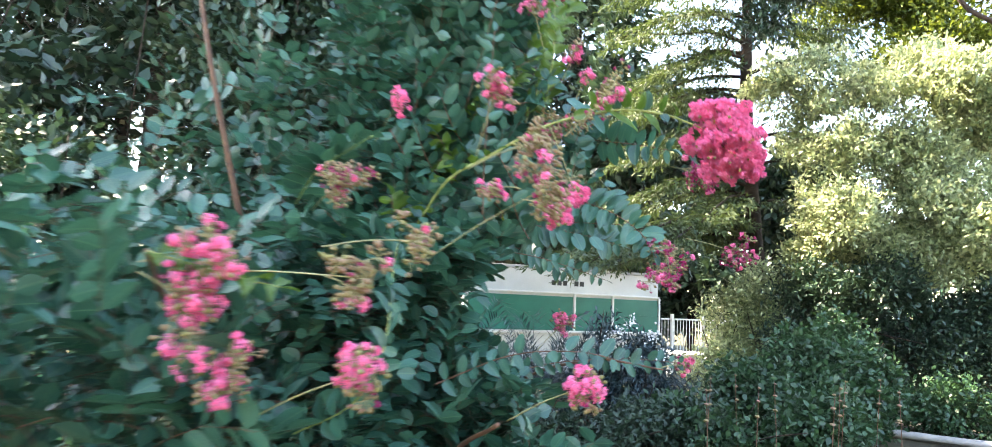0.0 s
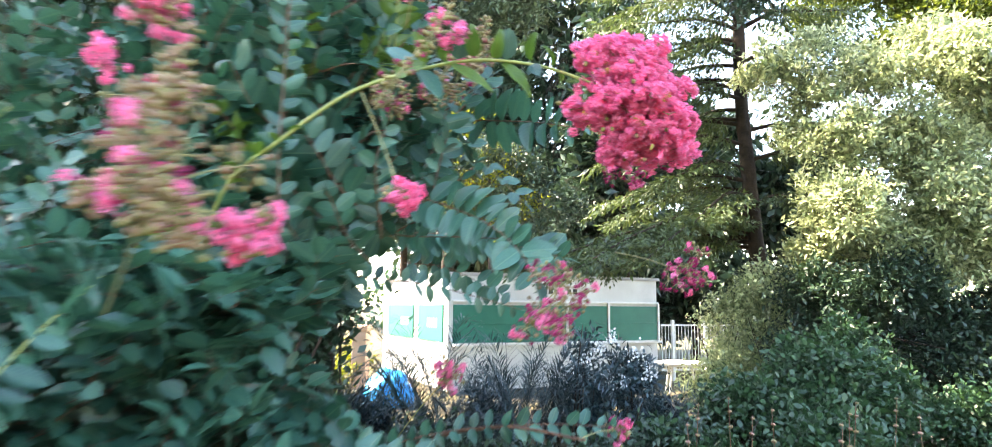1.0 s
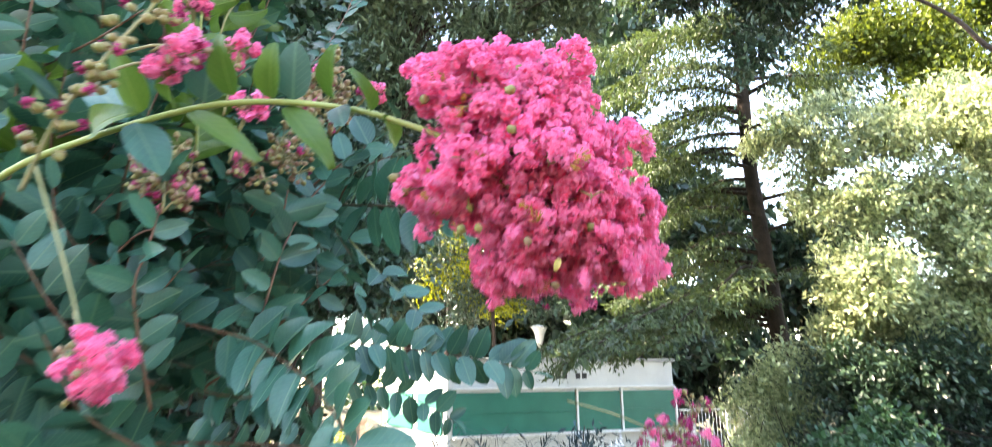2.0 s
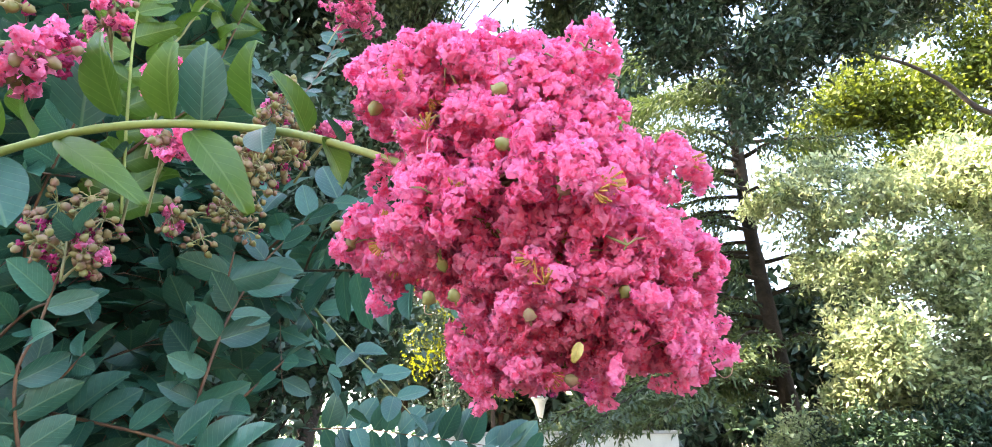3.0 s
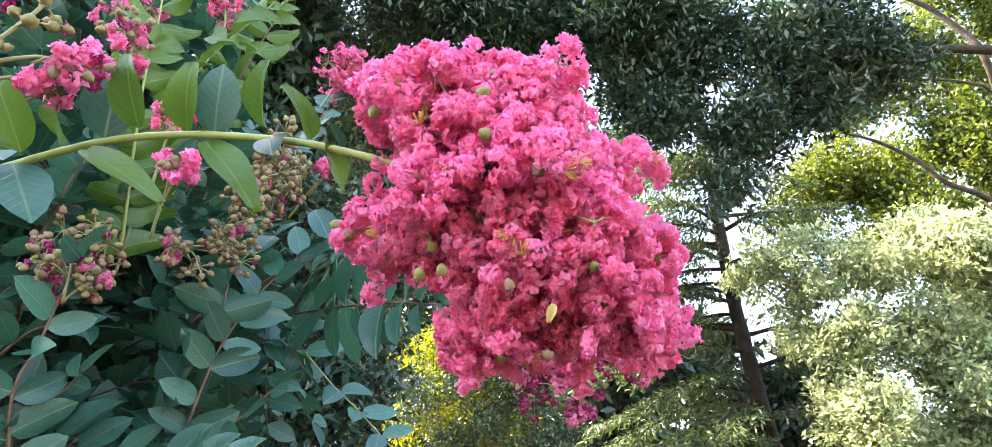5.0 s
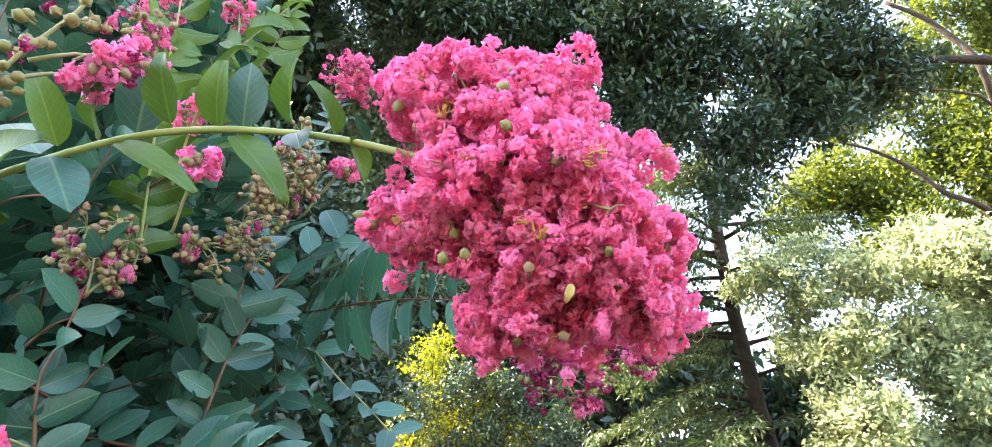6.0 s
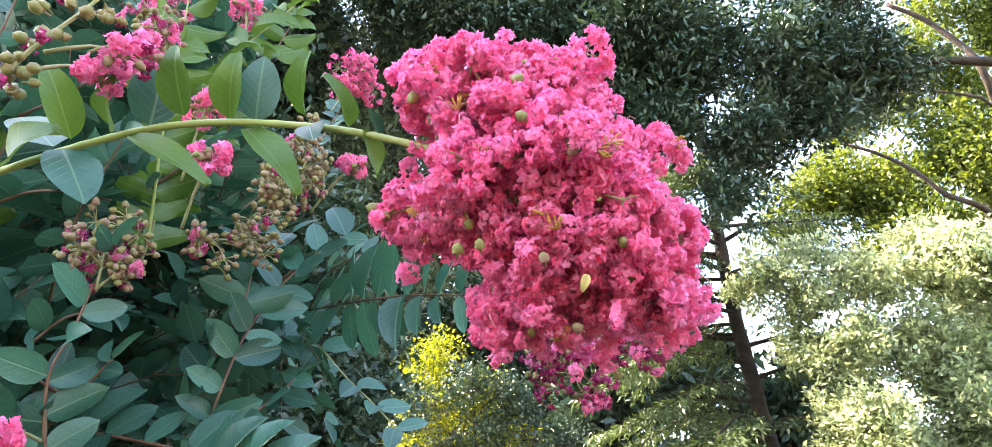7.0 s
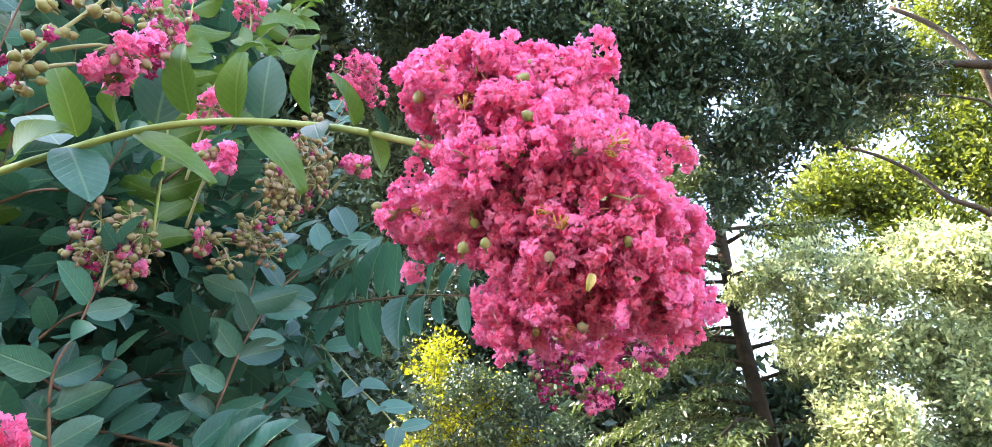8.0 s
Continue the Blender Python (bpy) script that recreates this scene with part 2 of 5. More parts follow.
def spline(points, step):
    """A smooth line through points, with a place about every step metres."""
    p = [Vector(q) for q in points]
    p = [2 * p[0] - p[1]] + p + [2 * p[-1] - p[-2]]
    out = []
    for i in range(1, len(p) - 2):
        k = max(2, int((p[i + 1] - p[i]).length / step))
        for j in range(k):
            t = j / k
            a, b, c, d = p[i - 1], p[i], p[i + 1], p[i + 2]
            out.append(0.5 * (2 * b + (c - a) * t + (2 * a - 5 * b + 4 * c - d) * t * t + (3 * b - a - 3 * c + d) * t ** 3))
    out.append(p[-2])
    return out


def tube_arrays(line, r0, r1, sides=6):
    """Verts and tris of a tapered, slightly uneven tube along a line."""
    pts = np.array([tuple(q) for q in line])
    t = unit(np.gradient(pts, axis=0))
    ref = np.where(np.abs(t[:, 2:3]) > 0.9, (1.0, 0, 0), (0, 0, 1.0))
    a = unit(np.cross(t, ref))
    b = np.cross(t, a)
    n = len(pts)
    rad = np.linspace(r0, r1, n) * (1 + 0.06 * np.sin(np.arange(n) * 2.3))
    ang = np.arange(sides) * 2 * math.pi / sides
    ring = pts[:, None] + rad[:, None, None] * (np.cos(ang)[None, :, None] * a[:, None] + np.sin(ang)[None, :, None] * b[:, None])
    verts = np.concatenate([ring.reshape(-1, 3), pts[:1], pts[-1:]])
    f = []
    for i in range(n - 1):
        for j in range(sides):
            p, q = i * sides + j, i * sides + (j + 1) % sides
            f += [(p, q, q + sides), (p, q + sides, p + sides)]
    e = n * sides
    for j in range(sides):
        f += [(e, (j + 1) % sides, j), (e + 1, (n - 1) * sides + j, (n - 1) * sides + (j + 1) % sides)]
    return verts, np.array(f)


def tubes(name, runs, material):
    """Several tubes as one mesh: runs of (line, r0, r1, sides)."""
    vs, fs, k = [], [], 0
    for line, r0, r1, sides in runs:
        v, f = tube_arrays(line, r0, r1, sides)
        vs.append(v)
        fs.append(f + k)
        k += len(v)
    return mesh_from(name, np.concatenate(vs), np.concatenate(fs), None, material)


def box(bm, lo, hi, bevel=0.0):
    r = bmesh.ops.create_cube(bm, size=1)
    for v in r["verts"]:
        v.co = Vector([(lo[i] + hi[i]) / 2 + v.co[i] * (hi[i] - lo[i]) for i in range(3)])
    if bevel:
        edges = list({e for v in r["verts"] for e in v.link_edges})
        bmesh.ops.bevel(bm, geom=edges, offset=bevel, segments=2, affect="EDGES", profile=0.5)
    return bm


def boxed(lo, hi, bevel=0.0):
    return box(bmesh.new(), lo, hi, bevel)


# ---- ground ----
def ground_height(x, y):
    return 0.05 * noise.noise(Vector((x * 0.25, y * 0.25, 3.0))) + 0.02 * noise.noise(Vector((x * 1.1, y * 1.1, 8.0)))


def build_ground():
    xs = np.concatenate([np.linspace(-400, -20, 12), np.linspace(-16, 16, 70), np.linspace(20, 400, 12)])
    ys = np.concatenate([np.linspace(-300, -12, 10), np.linspace(-8, 30, 80), np.linspace(34, 600, 14)])
    v = [(x, y, ground_height(x, y) - 0.03) for y in ys for x in xs]
    w = len(xs)
    f = []
    for j in range(len(ys) - 1):
        for i in range(w - 1):
            a = j * w + i
            f += [(a, a + 1, a + w + 1), (a, a + w + 1, a + w)]
    tagged(new("ground", mesh_from("ground", v, f, None, SOIL)), "brown soil with dry leaf litter under the trees", "ground", kind="structure")
    # a gravel path with a pale kerb at the edge of the planting
    me = tubes("kerb", [(spline([(3.2, 10.9, 0.05), (4.9, 9.7, 0.06), (6.6, 8.9, 0.06), (9.5, 8.3, 0.06)], 0.3), 0.055, 0.055, 4)], KERBSTONE)
    tagged(new("kerb", me), "pale concrete kerb edging the gravel path", "kerb", kind="structure")
    line = spline([(3.0, 12.4, 0.02), (5.2, 11.0, 0.03), (7.2, 10.2, 0.03), (10.5, 9.6, 0.03)], 0.3)
    v, f = [], []
    for i, q in enumerate(line):
        t = (line[min(i + 1, len(line) - 1)] - line[max(i - 1, 0)]).normalized()
        s = t.cross(Vector((0, 0, 1)))
        v += [tuple(q + s * 0.5), tuple(q - s * 0.5)]
        if i:
            a = 2 * i - 2
            f += [(a, a + 2, a + 3), (a, a + 3, a + 1)]
    tagged(new("path", mesh_from("path", v, f, None, GRAVEL)), "pale gravel garden path beside the shrubs", "path", kind="structure")


build_ground()


# ---- trees ----
def crown_arrays(rng, blobs, clumps, per_clump, clump_size, droop=0.0, shell=0.55, loose=0.6):
    """Places, directions and faces of leaves in clumps, thickest towards the outside of the blobs."""
    vol = np.array([b[3] * b[4] * b[5] for b in blobs]) ** 0.8
    pick = rng.choice(len(blobs), clumps, p=vol / vol.sum())
    B = np.array(blobs, float)[pick]
    d = unit(rng.normal(size=(clumps, 3)))
    r = shell + (1.08 - shell) * rng.random((clumps, 1)) ** 0.6
    c = B[:, :3] + d * r * B[:, 3:6]
    tilt = unit(d * (1, 1, 0.5) + rng.normal(size=(clumps, 3)) * 0.5 + (0, 0, 0.15 - droop))
    n = clumps * per_clump
    t = rng.random((clumps, per_clump, 1))
    off = rng.normal(size=(clumps, per_clump, 3)) * clump_size * 0.42
    at = c[:, None] + tilt[:, None] * (t - 0.4) * clump_size * 1.6 + off
    out = unit(tilt[:, None] * 0.6 + rng.normal(size=(clumps, per_clump, 3)) * 0.75 + (0, 0, -droop))
    face = unit(rng.normal(size=(n, 3)) * loose + (0, 0, 1.0))
    return at.reshape(-1, 3), out.reshape(-1, 3), face


def ragged(rng, blobs, n=7):
    """Breaks smooth crown masses into uneven smaller ones."""
    out = []
    for x, y, z, rx, ry, rz in blobs:
        for _ in range(n):
            d = unit(rng.normal(size=3)) * rng.uniform(0.25, 0.8)
            k = rng.uniform(0.28, 0.6)
            r = k * (rx * ry * rz) ** (1 / 3)
            out.append((x + d[0] * rx, y + d[1] * ry, z + d[2] * rz, r, r, r * rng.uniform(0.7, 1.1)))
    return out


def tree(name, label, seed, trunk, r0, r1, limbs, blobs, leaf, clumps, per_clump, clump_size, size, slim, droop=0.0, shell=0.5, template=SIMPLE, category="tree", group="", twigs=True, lumps=7, loose=0.6):
    rng = np.random.default_rng(seed)
    th = thing(name, label, category, group, at=trunk[0])
    part("trunk", tubes("trunk", [(spline(trunk, 0.4), r0, r1, 12)], BARK), None, th)
    for pts, a, b in limbs:
        part("limb", tubes("limb", [(spline(pts, 0.25), a, b, 8)], BARK), None, th)
    top = Vector(trunk[-1])
    runs = []
    for x, y, z, rx, ry, rz in blobs:
        start = Vector(trunk[-2]).lerp(top, rng.random())
        for _ in range(4):
            end = Vector((x, y, z)) + Vector(rng.normal(size=3) * 0.5 * np.array((rx, ry, rz)))
            mid = start.lerp(end, 0.5) + Vector((0, 0, 0.08 * (end - start).length))
            runs.append(([start, start.lerp(mid, 0.5) + Vector((0, 0, 0.1)), mid, mid.lerp(end, 0.6), end], r1 * 0.22, 0.008, 5))
    if twigs:
        tagged(part("twigwork", tubes("twigwork", runs, BARK), None, th), kind="stuff")
    at, along, face = crown_arrays(rng, ragged(rng, blobs, lumps), clumps, per_clump, clump_size, droop, shell, loose)
    k = len(at)
    long = size * rng.uniform(0.65, 1.25, k)
    crown = part("crown", scattered("crown", template, at, along, face, long, long * slim, leaf), None, th)
    return tagged(crown, kind="stuff") and th


# cedar with a leaning bare trunk and drooping flat sprays
def cedar():
    rng = np.random.default_rng(21)
    trunk = [(4.15, 13.7, -0.1), (4.1, 13.7, 1.5), (4.0, 13.75, 3.4), (3.93, 13.8, 4.7), (3.86, 13.8, 6.2), (3.9, 13.8, 8.5), (4.0, 13.9, 12.5), (4.0, 13.9, 15.5)]
    th = thing("cedar_tree", "tall cedar with bare brown leaning trunk and drooping sprays", "tree", at=trunk[0])
    part("trunk", tubes("trunk", [(spline(trunk, 0.3), 0.17, 0.06, 12)], BARK), None, th)
    sprays, faces, places = [], [], []
    runs = []
    # heights, compass angles (degrees), lengths, droop
    for h, ang, length, drop in [(3.25, 193, 3.4, 0.55), (3.5, 215, 3.2, 0.75), (3.1, 172, 3.6, 0.35), (3.75, 235, 2.4, 0.6), (4.2, 185, 2.8, 0.5), (4.4, 210, 2.2, 0.5), (3.7, 300, 1.9, 0.4), (4.9, 200, 2.9, 0.5), (5.3, 175, 2.6, 0.4), (2.9, 205, 3.0, 0.5), (4.0, 165, 2.6, 0.5), (4.6, 350, 1.8, 0.3), (3.3, 222, 4.4, 0.95), (3.2, 213, 4.7, 0.8), (3.35, 232, 3.6, 0.85), (3.0, 206, 4.0, 0.75),
                                 (6.0, 190, 2.3, 0.1), (6.5, 160, 2.6, 0.2), (6.6, 330, 2.2, 0.2), (7.2, 205, 2.6, 0.2), (7.6, 20, 2.4, 0.2), (8.0, 250, 2.5, 0.2), (8.6, 180, 2.8, 0.2), (9.3, 310, 2.5, 0.2), (10, 220, 2.5, 0.2), (10.6, 140, 2.3, 0.2), (11.5, 270, 2.0, 0.2), (12.5, 190, 1.8, 0.2), (13.5, 60, 1.4, 0.1)] + [(5.2 + 0.42 * i, (137 * i) % 360, 2.3 - 0.07 * i, 0.25) for i in range(20)] + [(5.4 + 0.4 * i, 150 + (53 * i) % 95, 2.2 + 0.11 * (i * 7 % 9), 0.55) for i in range(9)]:
        a = radians(ang)
        o = Vector((3.95, 13.78, h))
        w = Vector((math.cos(a), math.sin(a), 0))
        pts = [o, o + w * length * 0.35 + Vector((0, 0, 0.12)), o + w * length * 0.7 + Vector((0, 0, -drop * 0.35)), o + w * length + Vector((0, 0, -drop))]
        line = spline(pts, 0.12)
        runs.append((line, 0.045, 0.008, 6))
        for i, q in enumerate(line[3:]):
            f = (i + 3) / len(line)
            for sgn in (-1, 1):
                s = w.cross(Vector((0, 0, 1))) * sgn
                reach = (0.75 - 0.45 * abs(f - 0.5)) * rng.uniform(0.6, 1.2)
                tip = q + (s * 0.8 + w * 0.6).normalized() * reach + Vector((0, 0, -0.22 * reach - 0.15 * rng.random()))
                m = 28
                for j in range(m):
                    u = (j + rng.random()) / m
                    places.append(q.lerp(tip, u) + Vector(rng.normal(size=3) * 0.03))
                    sprays.append((tip - q).normalized() + Vector(rng.normal(size=3) * 0.55) + Vector((0, 0, -0.15)))
    for run in runs:
        part("limb", tubes("limb", [run], BARK), None, th)
    k = len(places)
    face = unit(rng.normal(size=(k, 3)) * 0.4 + (0, 0, 1))
    long = 0.13 * rng.uniform(0.7, 1.3, k)
    tagged(part("crown", scattered("crown", SIMPLE, np.array(places), np.array(sprays), face, long, long * 0.27, NEEDLE), None, th), kind="stuff")


cedar()

tree("evergreen_oak", "large evergreen oak with dark grey-green small leaves overhead", 3,
     [(8.2, 8.0, -0.1), (8.1, 8.0, 2.5), (7.8, 7.9, 5.0), (7.2, 7.9, 7.0), (6.4, 7.9, 8.6)], 0.34, 0.16,
     [([(7.7, 7.9, 5.4), (6.6, 7.9, 6.2), (5.4, 7.85, 6.5), (4.2, 7.8, 6.6)], 0.09, 0.03)],
     [(1.9, 7.8, 7.4, 0.8, 0.8, 0.6), (2.6, 7.8, 6.8, 0.8, 0.8, 0.6), (3.4, 7.8, 6.6, 0.88, 0.8, 0.6), (4.1, 7.8, 6.5, 0.64, 0.8, 0.48), (2.1, 7.8, 6.0, 0.56, 0.64, 0.4), (2.8, 7.8, 5.7, 0.56, 0.64, 0.4), (2.5, 7.8, 5.1, 0.32, 0.4, 0.28), (3.6, 7.8, 5.9, 0.48, 0.64, 0.32), (1.2, 7.8, 7.9, 0.88, 0.8, 0.56), (0.1, 7.8, 8.3, 0.88, 0.8, 0.48), (-1.1, 7.8, 8.6, 0.88, 0.8, 0.56), (-2.2, 7.8, 9.3, 0.88, 0.8, 0.56), (2.8, 7.8, 8.7, 1.28, 0.96, 0.72), (4.4, 7.8, 8.1, 0.96, 0.96, 0.56), (0.5, 7.8, 7.8, 0.7, 0.7, 0.4), (1.5, 7.8, 7.0, 0.5, 0.5, 0.4), (1.75, 7.8, 6.5, 0.4, 0.5, 0.35), (0.95, 7.8, 7.4, 0.5, 0.5, 0.4), (0.5, 7.8, 7.4, 0.4, 0.5, 0.3), (-0.4, 7.8, 7.95, 0.6, 0.6, 0.35)],
     OAK, 3300, 36, 0.2, 0.1, 0.36, droop=0.15, shell=0.3, twigs=False)

tree("laurel_tree", "bushy laurel tree with glossy leaves, sunlight put into their pale colour", 5,
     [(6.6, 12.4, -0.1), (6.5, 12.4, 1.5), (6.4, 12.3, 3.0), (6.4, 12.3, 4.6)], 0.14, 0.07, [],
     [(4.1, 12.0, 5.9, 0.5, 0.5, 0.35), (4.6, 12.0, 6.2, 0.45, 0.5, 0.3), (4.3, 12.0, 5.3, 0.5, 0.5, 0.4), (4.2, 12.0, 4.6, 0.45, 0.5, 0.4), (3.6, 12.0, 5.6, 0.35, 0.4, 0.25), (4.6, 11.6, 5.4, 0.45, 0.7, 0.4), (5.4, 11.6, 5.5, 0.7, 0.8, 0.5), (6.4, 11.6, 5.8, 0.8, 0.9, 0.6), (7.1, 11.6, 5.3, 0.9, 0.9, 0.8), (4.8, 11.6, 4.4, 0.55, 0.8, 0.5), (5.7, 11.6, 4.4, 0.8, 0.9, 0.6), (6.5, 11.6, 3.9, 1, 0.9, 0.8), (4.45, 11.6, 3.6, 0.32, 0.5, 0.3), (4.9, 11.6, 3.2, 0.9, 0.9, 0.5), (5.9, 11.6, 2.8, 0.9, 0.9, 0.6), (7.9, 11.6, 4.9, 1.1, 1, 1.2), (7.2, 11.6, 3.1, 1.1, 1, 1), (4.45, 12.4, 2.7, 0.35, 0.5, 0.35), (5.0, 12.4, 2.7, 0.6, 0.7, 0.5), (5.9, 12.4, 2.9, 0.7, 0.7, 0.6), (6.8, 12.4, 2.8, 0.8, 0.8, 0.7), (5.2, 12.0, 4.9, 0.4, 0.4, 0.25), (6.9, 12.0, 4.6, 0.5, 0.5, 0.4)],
     LAUREL_SUNLIT, 5400, 17, 0.15, 0.105, 0.42, shell=0.65, twigs=False, lumps=8, loose=0.9)

# lower part of the laurel mass; its shade is put into darker leaves
tree("dark_laurel_bush", "dense bush under the trees, shade put into its dark green colour", 6,
     [(5.0, 12.2, -0.1), (5.0, 12.2, 0.8), (4.95, 12.2, 1.6)], 0.09, 0.05, [],
     [(4.9, 11.8, 1.3, 0.9, 0.8, 0.8), (6.0, 11.4, 1.2, 1.0, 0.8, 0.9), (7.2, 11.3, 1.3, 1.1, 0.8, 1.0), (5.4, 11.6, 2.0, 0.8, 0.7, 0.6), (6.6, 11.4, 0.5, 1.0, 0.7, 0.5), (4.4, 11.9, 2.1, 0.5, 0.5, 0.5)],
     DARKLEAF, 1500, 34, 0.22, 0.105, 0.45, category="bush")

tree("plane_tree", "broad tree with yellow-green leaves lit from behind", 8,
     [(13.0, 19.0, -0.1), (12.8, 19.0, 4.0), (12.5, 19.0, 8.0), (12.2, 19.0, 12.0)], 0.4, 0.2,
     [([(12.6, 19.0, 7.5), (12.0, 17.0, 9.6), (10.89, 15.2, 11.3), (10.71, 15.0, 12.0), (10.43, 15.0, 12.6), (9.99, 15.0, 13.3), (9.3, 15.0, 13.9)], 0.16, 0.05),
      ([(12.75, 19.0, 5.0), (11.2, 16.6, 7.3), (9.74, 15.1, 8.04), (8.96, 15.0, 8.5), (8.52, 15.0, 9.13), (7.83, 15.0, 9.7), (7.2, 15.0, 10.0)], 0.13, 0.03),
      ([(12.4, 19.0, 9.0), (11.6, 16.8, 10.2), (10.71, 15.1, 10.64), (10.16, 15.0, 10.98), (9.54, 15.0, 11.15), (8.8, 15.0, 11.2)], 0.09, 0.02)],
     [(6.9, 17.5, 9.4, 0.9, 1.2, 0.8), (8.0, 17.5, 10.2, 1.1, 1.4, 1), (9.4, 17.5, 10.0, 1.4, 1.5, 1.2), (11.4, 17.5, 10.6, 1.6, 1.6, 1.3), (11.2, 17.5, 13.3, 1.5, 1.5, 1.2), (13.4, 17.5, 15.5, 1.6, 1.6, 1.2), (8.9, 17.5, 12.9, 1.3, 1.5, 1.1), (12.6, 17.5, 9.4, 1.8, 1.6, 1.6), (14.5, 17.5, 13.9, 1.8, 1.6, 1.6), (11.9, 17.5, 17.8, 1.6, 1.5, 1), (9.9, 17.5, 7.9, 2.2, 1.6, 1.2), (12.1, 17.5, 6.5, 2.5, 1.6, 2)],
     BRIGHT, 5200, 24, 0.36, 0.15, 0.55, shell=0.3, twigs=False)

tree("yellow_leaved_tree", "tree with yellow-green leaves glowing in the sun", 9,
     [(-3.4, 20.5, -0.1), (-3.4, 20.5, 2.5), (-3.3, 20.4, 5.0)], 0.14, 0.07, [],
     [(-3.0, 19.5, 6.4, 1.2, 1, 1.1), (-1.8, 19.5, 5.7, 1.1, 1, 1), (-3.5, 19.5, 4.9, 1.3, 1, 1), (-2.1, 19.5, 4.1, 1.5, 1, 1.1), (-0.8, 19.5, 4.6, 0.8, 0.8, 0.7)],
     YELLOW, 460, 18, 0.34, 0.125, 0.5, shell=0.1)

tree("small_evergreen", "small dark evergreen tree behind the kiosk roof", 61,
     [(-1.7, 18.2, -0.1), (-1.65, 18.2, 2.0), (-1.7, 18.2, 3.8), (-1.7, 18.2, 5.2)], 0.08, 0.03, [],
     [(-2.2, 18.2, 4.3, 0.8, 0.5, 0.8), (-1.2, 18.2, 4.8, 0.8, 0.5, 0.8), (-1.9, 18.2, 5.8, 0.9, 0.5, 0.8), (-3.2, 18.2, 5.4, 0.8, 0.5, 0.8), (-0.5, 18.2, 4.0, 0.6, 0.5, 0.6), (-2.6, 18.2, 3.4, 0.7, 0.5, 0.5), (-0.2, 18.2, 5.0, 0.7, 0.5, 0.6), (0.5, 18.2, 4.3, 0.6, 0.5, 0.6), (-0.9, 18.2, 5.8, 0.6, 0.5, 0.6)],
     OAK, 520, 16, 0.3, 0.14, 0.4, shell=0.1)

tree("olive_tree", "grey-green narrow-leaved tree behind the flowering shrub", 10,
     [(-2.6, 9.3, -0.1), (-2.5, 9.3, 2.0), (-2.0, 9.3, 4.0), (-1.5, 9.3, 6.5)], 0.1, 0.05, [],
     [(-2.8, 9.2, 9.6, 0.8, 0.7, 0.7), (-1.8, 9.2, 8.5, 0.8, 0.7, 0.7), (-1.3, 9.2, 9.4, 0.7, 0.7, 0.6), (-2.4, 9.2, 7.3, 0.8, 0.7, 0.8), (-1.5, 9.2, 6.8, 0.7, 0.7, 0.8), (-1.9, 9.2, 5.7, 0.7, 0.7, 0.8), (-1.2, 9.2, 7.8, 0.5, 0.6, 0.6), (-2.4, 9.2, 4.7, 0.8, 0.7, 0.9), (-3.3, 9.2, 6.3, 1, 0.7, 1), (-1.8, 9.2, 4.2, 0.5, 0.6, 0.7), (-1.2, 9.2, 5.8, 0.4, 0.5, 0.6), (-3.1, 9.4, 8.7, 0.8, 0.6, 0.7), (-3.3, 9.4, 9.7, 0.8, 0.6, 0.6), (-3.0, 9.4, 7.7, 0.7, 0.6, 0.6), (-0.6, 9.2, 6.6, 0.6, 0.6, 0.6), (-0.1, 9.2, 6.1, 0.55, 0.6, 0.6), (0.2, 9.2, 6.9, 0.55, 0.6, 0.5), (-0.5, 9.2, 5.4, 0.5, 0.6, 0.6), (0.7, 9.0, 6.6, 0.45, 0.5, 0.5), (0.9, 9.0, 7.4, 0.5, 0.6, 0.5), (-0.6, 9.0, 8.9, 0.6, 0.6, 0.5), (0.0, 9.0, 9.0, 0.6, 0.6, 0.5), (-0.9, 9.0, 8.2, 0.4, 0.5, 0.4), (0.6, 9.0, 9.5, 0.6, 0.6, 0.5)],
     OLIVE, 2500, 34, 0.22, 0.125, 0.3, group="", shell=0.3)

# dark trees behind the shrub
# x -4.6, -3.2 and -3.5 are added to keep sun off border shrubs
for i, (x, y, h, w, lift) in enumerate([(-4.4, 9.9, 10.5, 1.9, 0.25), (-4.6, 6.9, 11.0, 2.0, 0.3), (-7.0, 9.5, 11.0, 2.4, 0.08), (-9.0, 7.0, 10.0, 2.6, 0.05), (-11.0, 9.0, 11.0, 2.8, 0.1), (0.4, 27.0, 18.0, 3.4, 0.2), (4.6, 24.5, 9.3, 3.0, 0.1), (-2.8, 27.0, 15.5, 2.8, 0.3), (1.9, 20.0, 9.6, 1.7, 0.3), (-6.0, 25.0, 15.0, 2.6, 0.35), (-3.2, 8.9, 9.5, 1.6, 0.42), (-3.5, 11.4, 9.5, 2.0, 0.45), (-0.6, 29.0, 8.0, 3.0, 0.02), (-4.2, 29.0, 8.0, 2.8, 0.02), (7.6, 24.0, 7.2, 1.8, 0.12), (9.8, 25.0, 7.4, 2.2, 0.1)]):
    rng = random.Random(40 + i)
    blobs = []
    for k in range(11):
        z = (lift + (1 - lift) * (k + rng.random()) / 11) * h
        blobs.append((x + rng.uniform(-0.6, 0.6) * w, y + rng.uniform(-0.6, 0.6) * w, z, w * 0.66, w * 0.66, h * 0.12))
    tree("evergreen_tree", "tall dark evergreen tree with dense small leaves", 50 + i,
         [(x, y, -0.1), (x + 0.1, y, h * 0.3), (x, y + 0.1, h * 0.6), (x + 0.1, y, h * 0.9)], 0.16, 0.06, [], blobs,
         OAK, 1150, 12, 0.36, 0.245 * max(1.0, y / 13.0), 0.42, group="dark evergreen trees", shell=0.35)

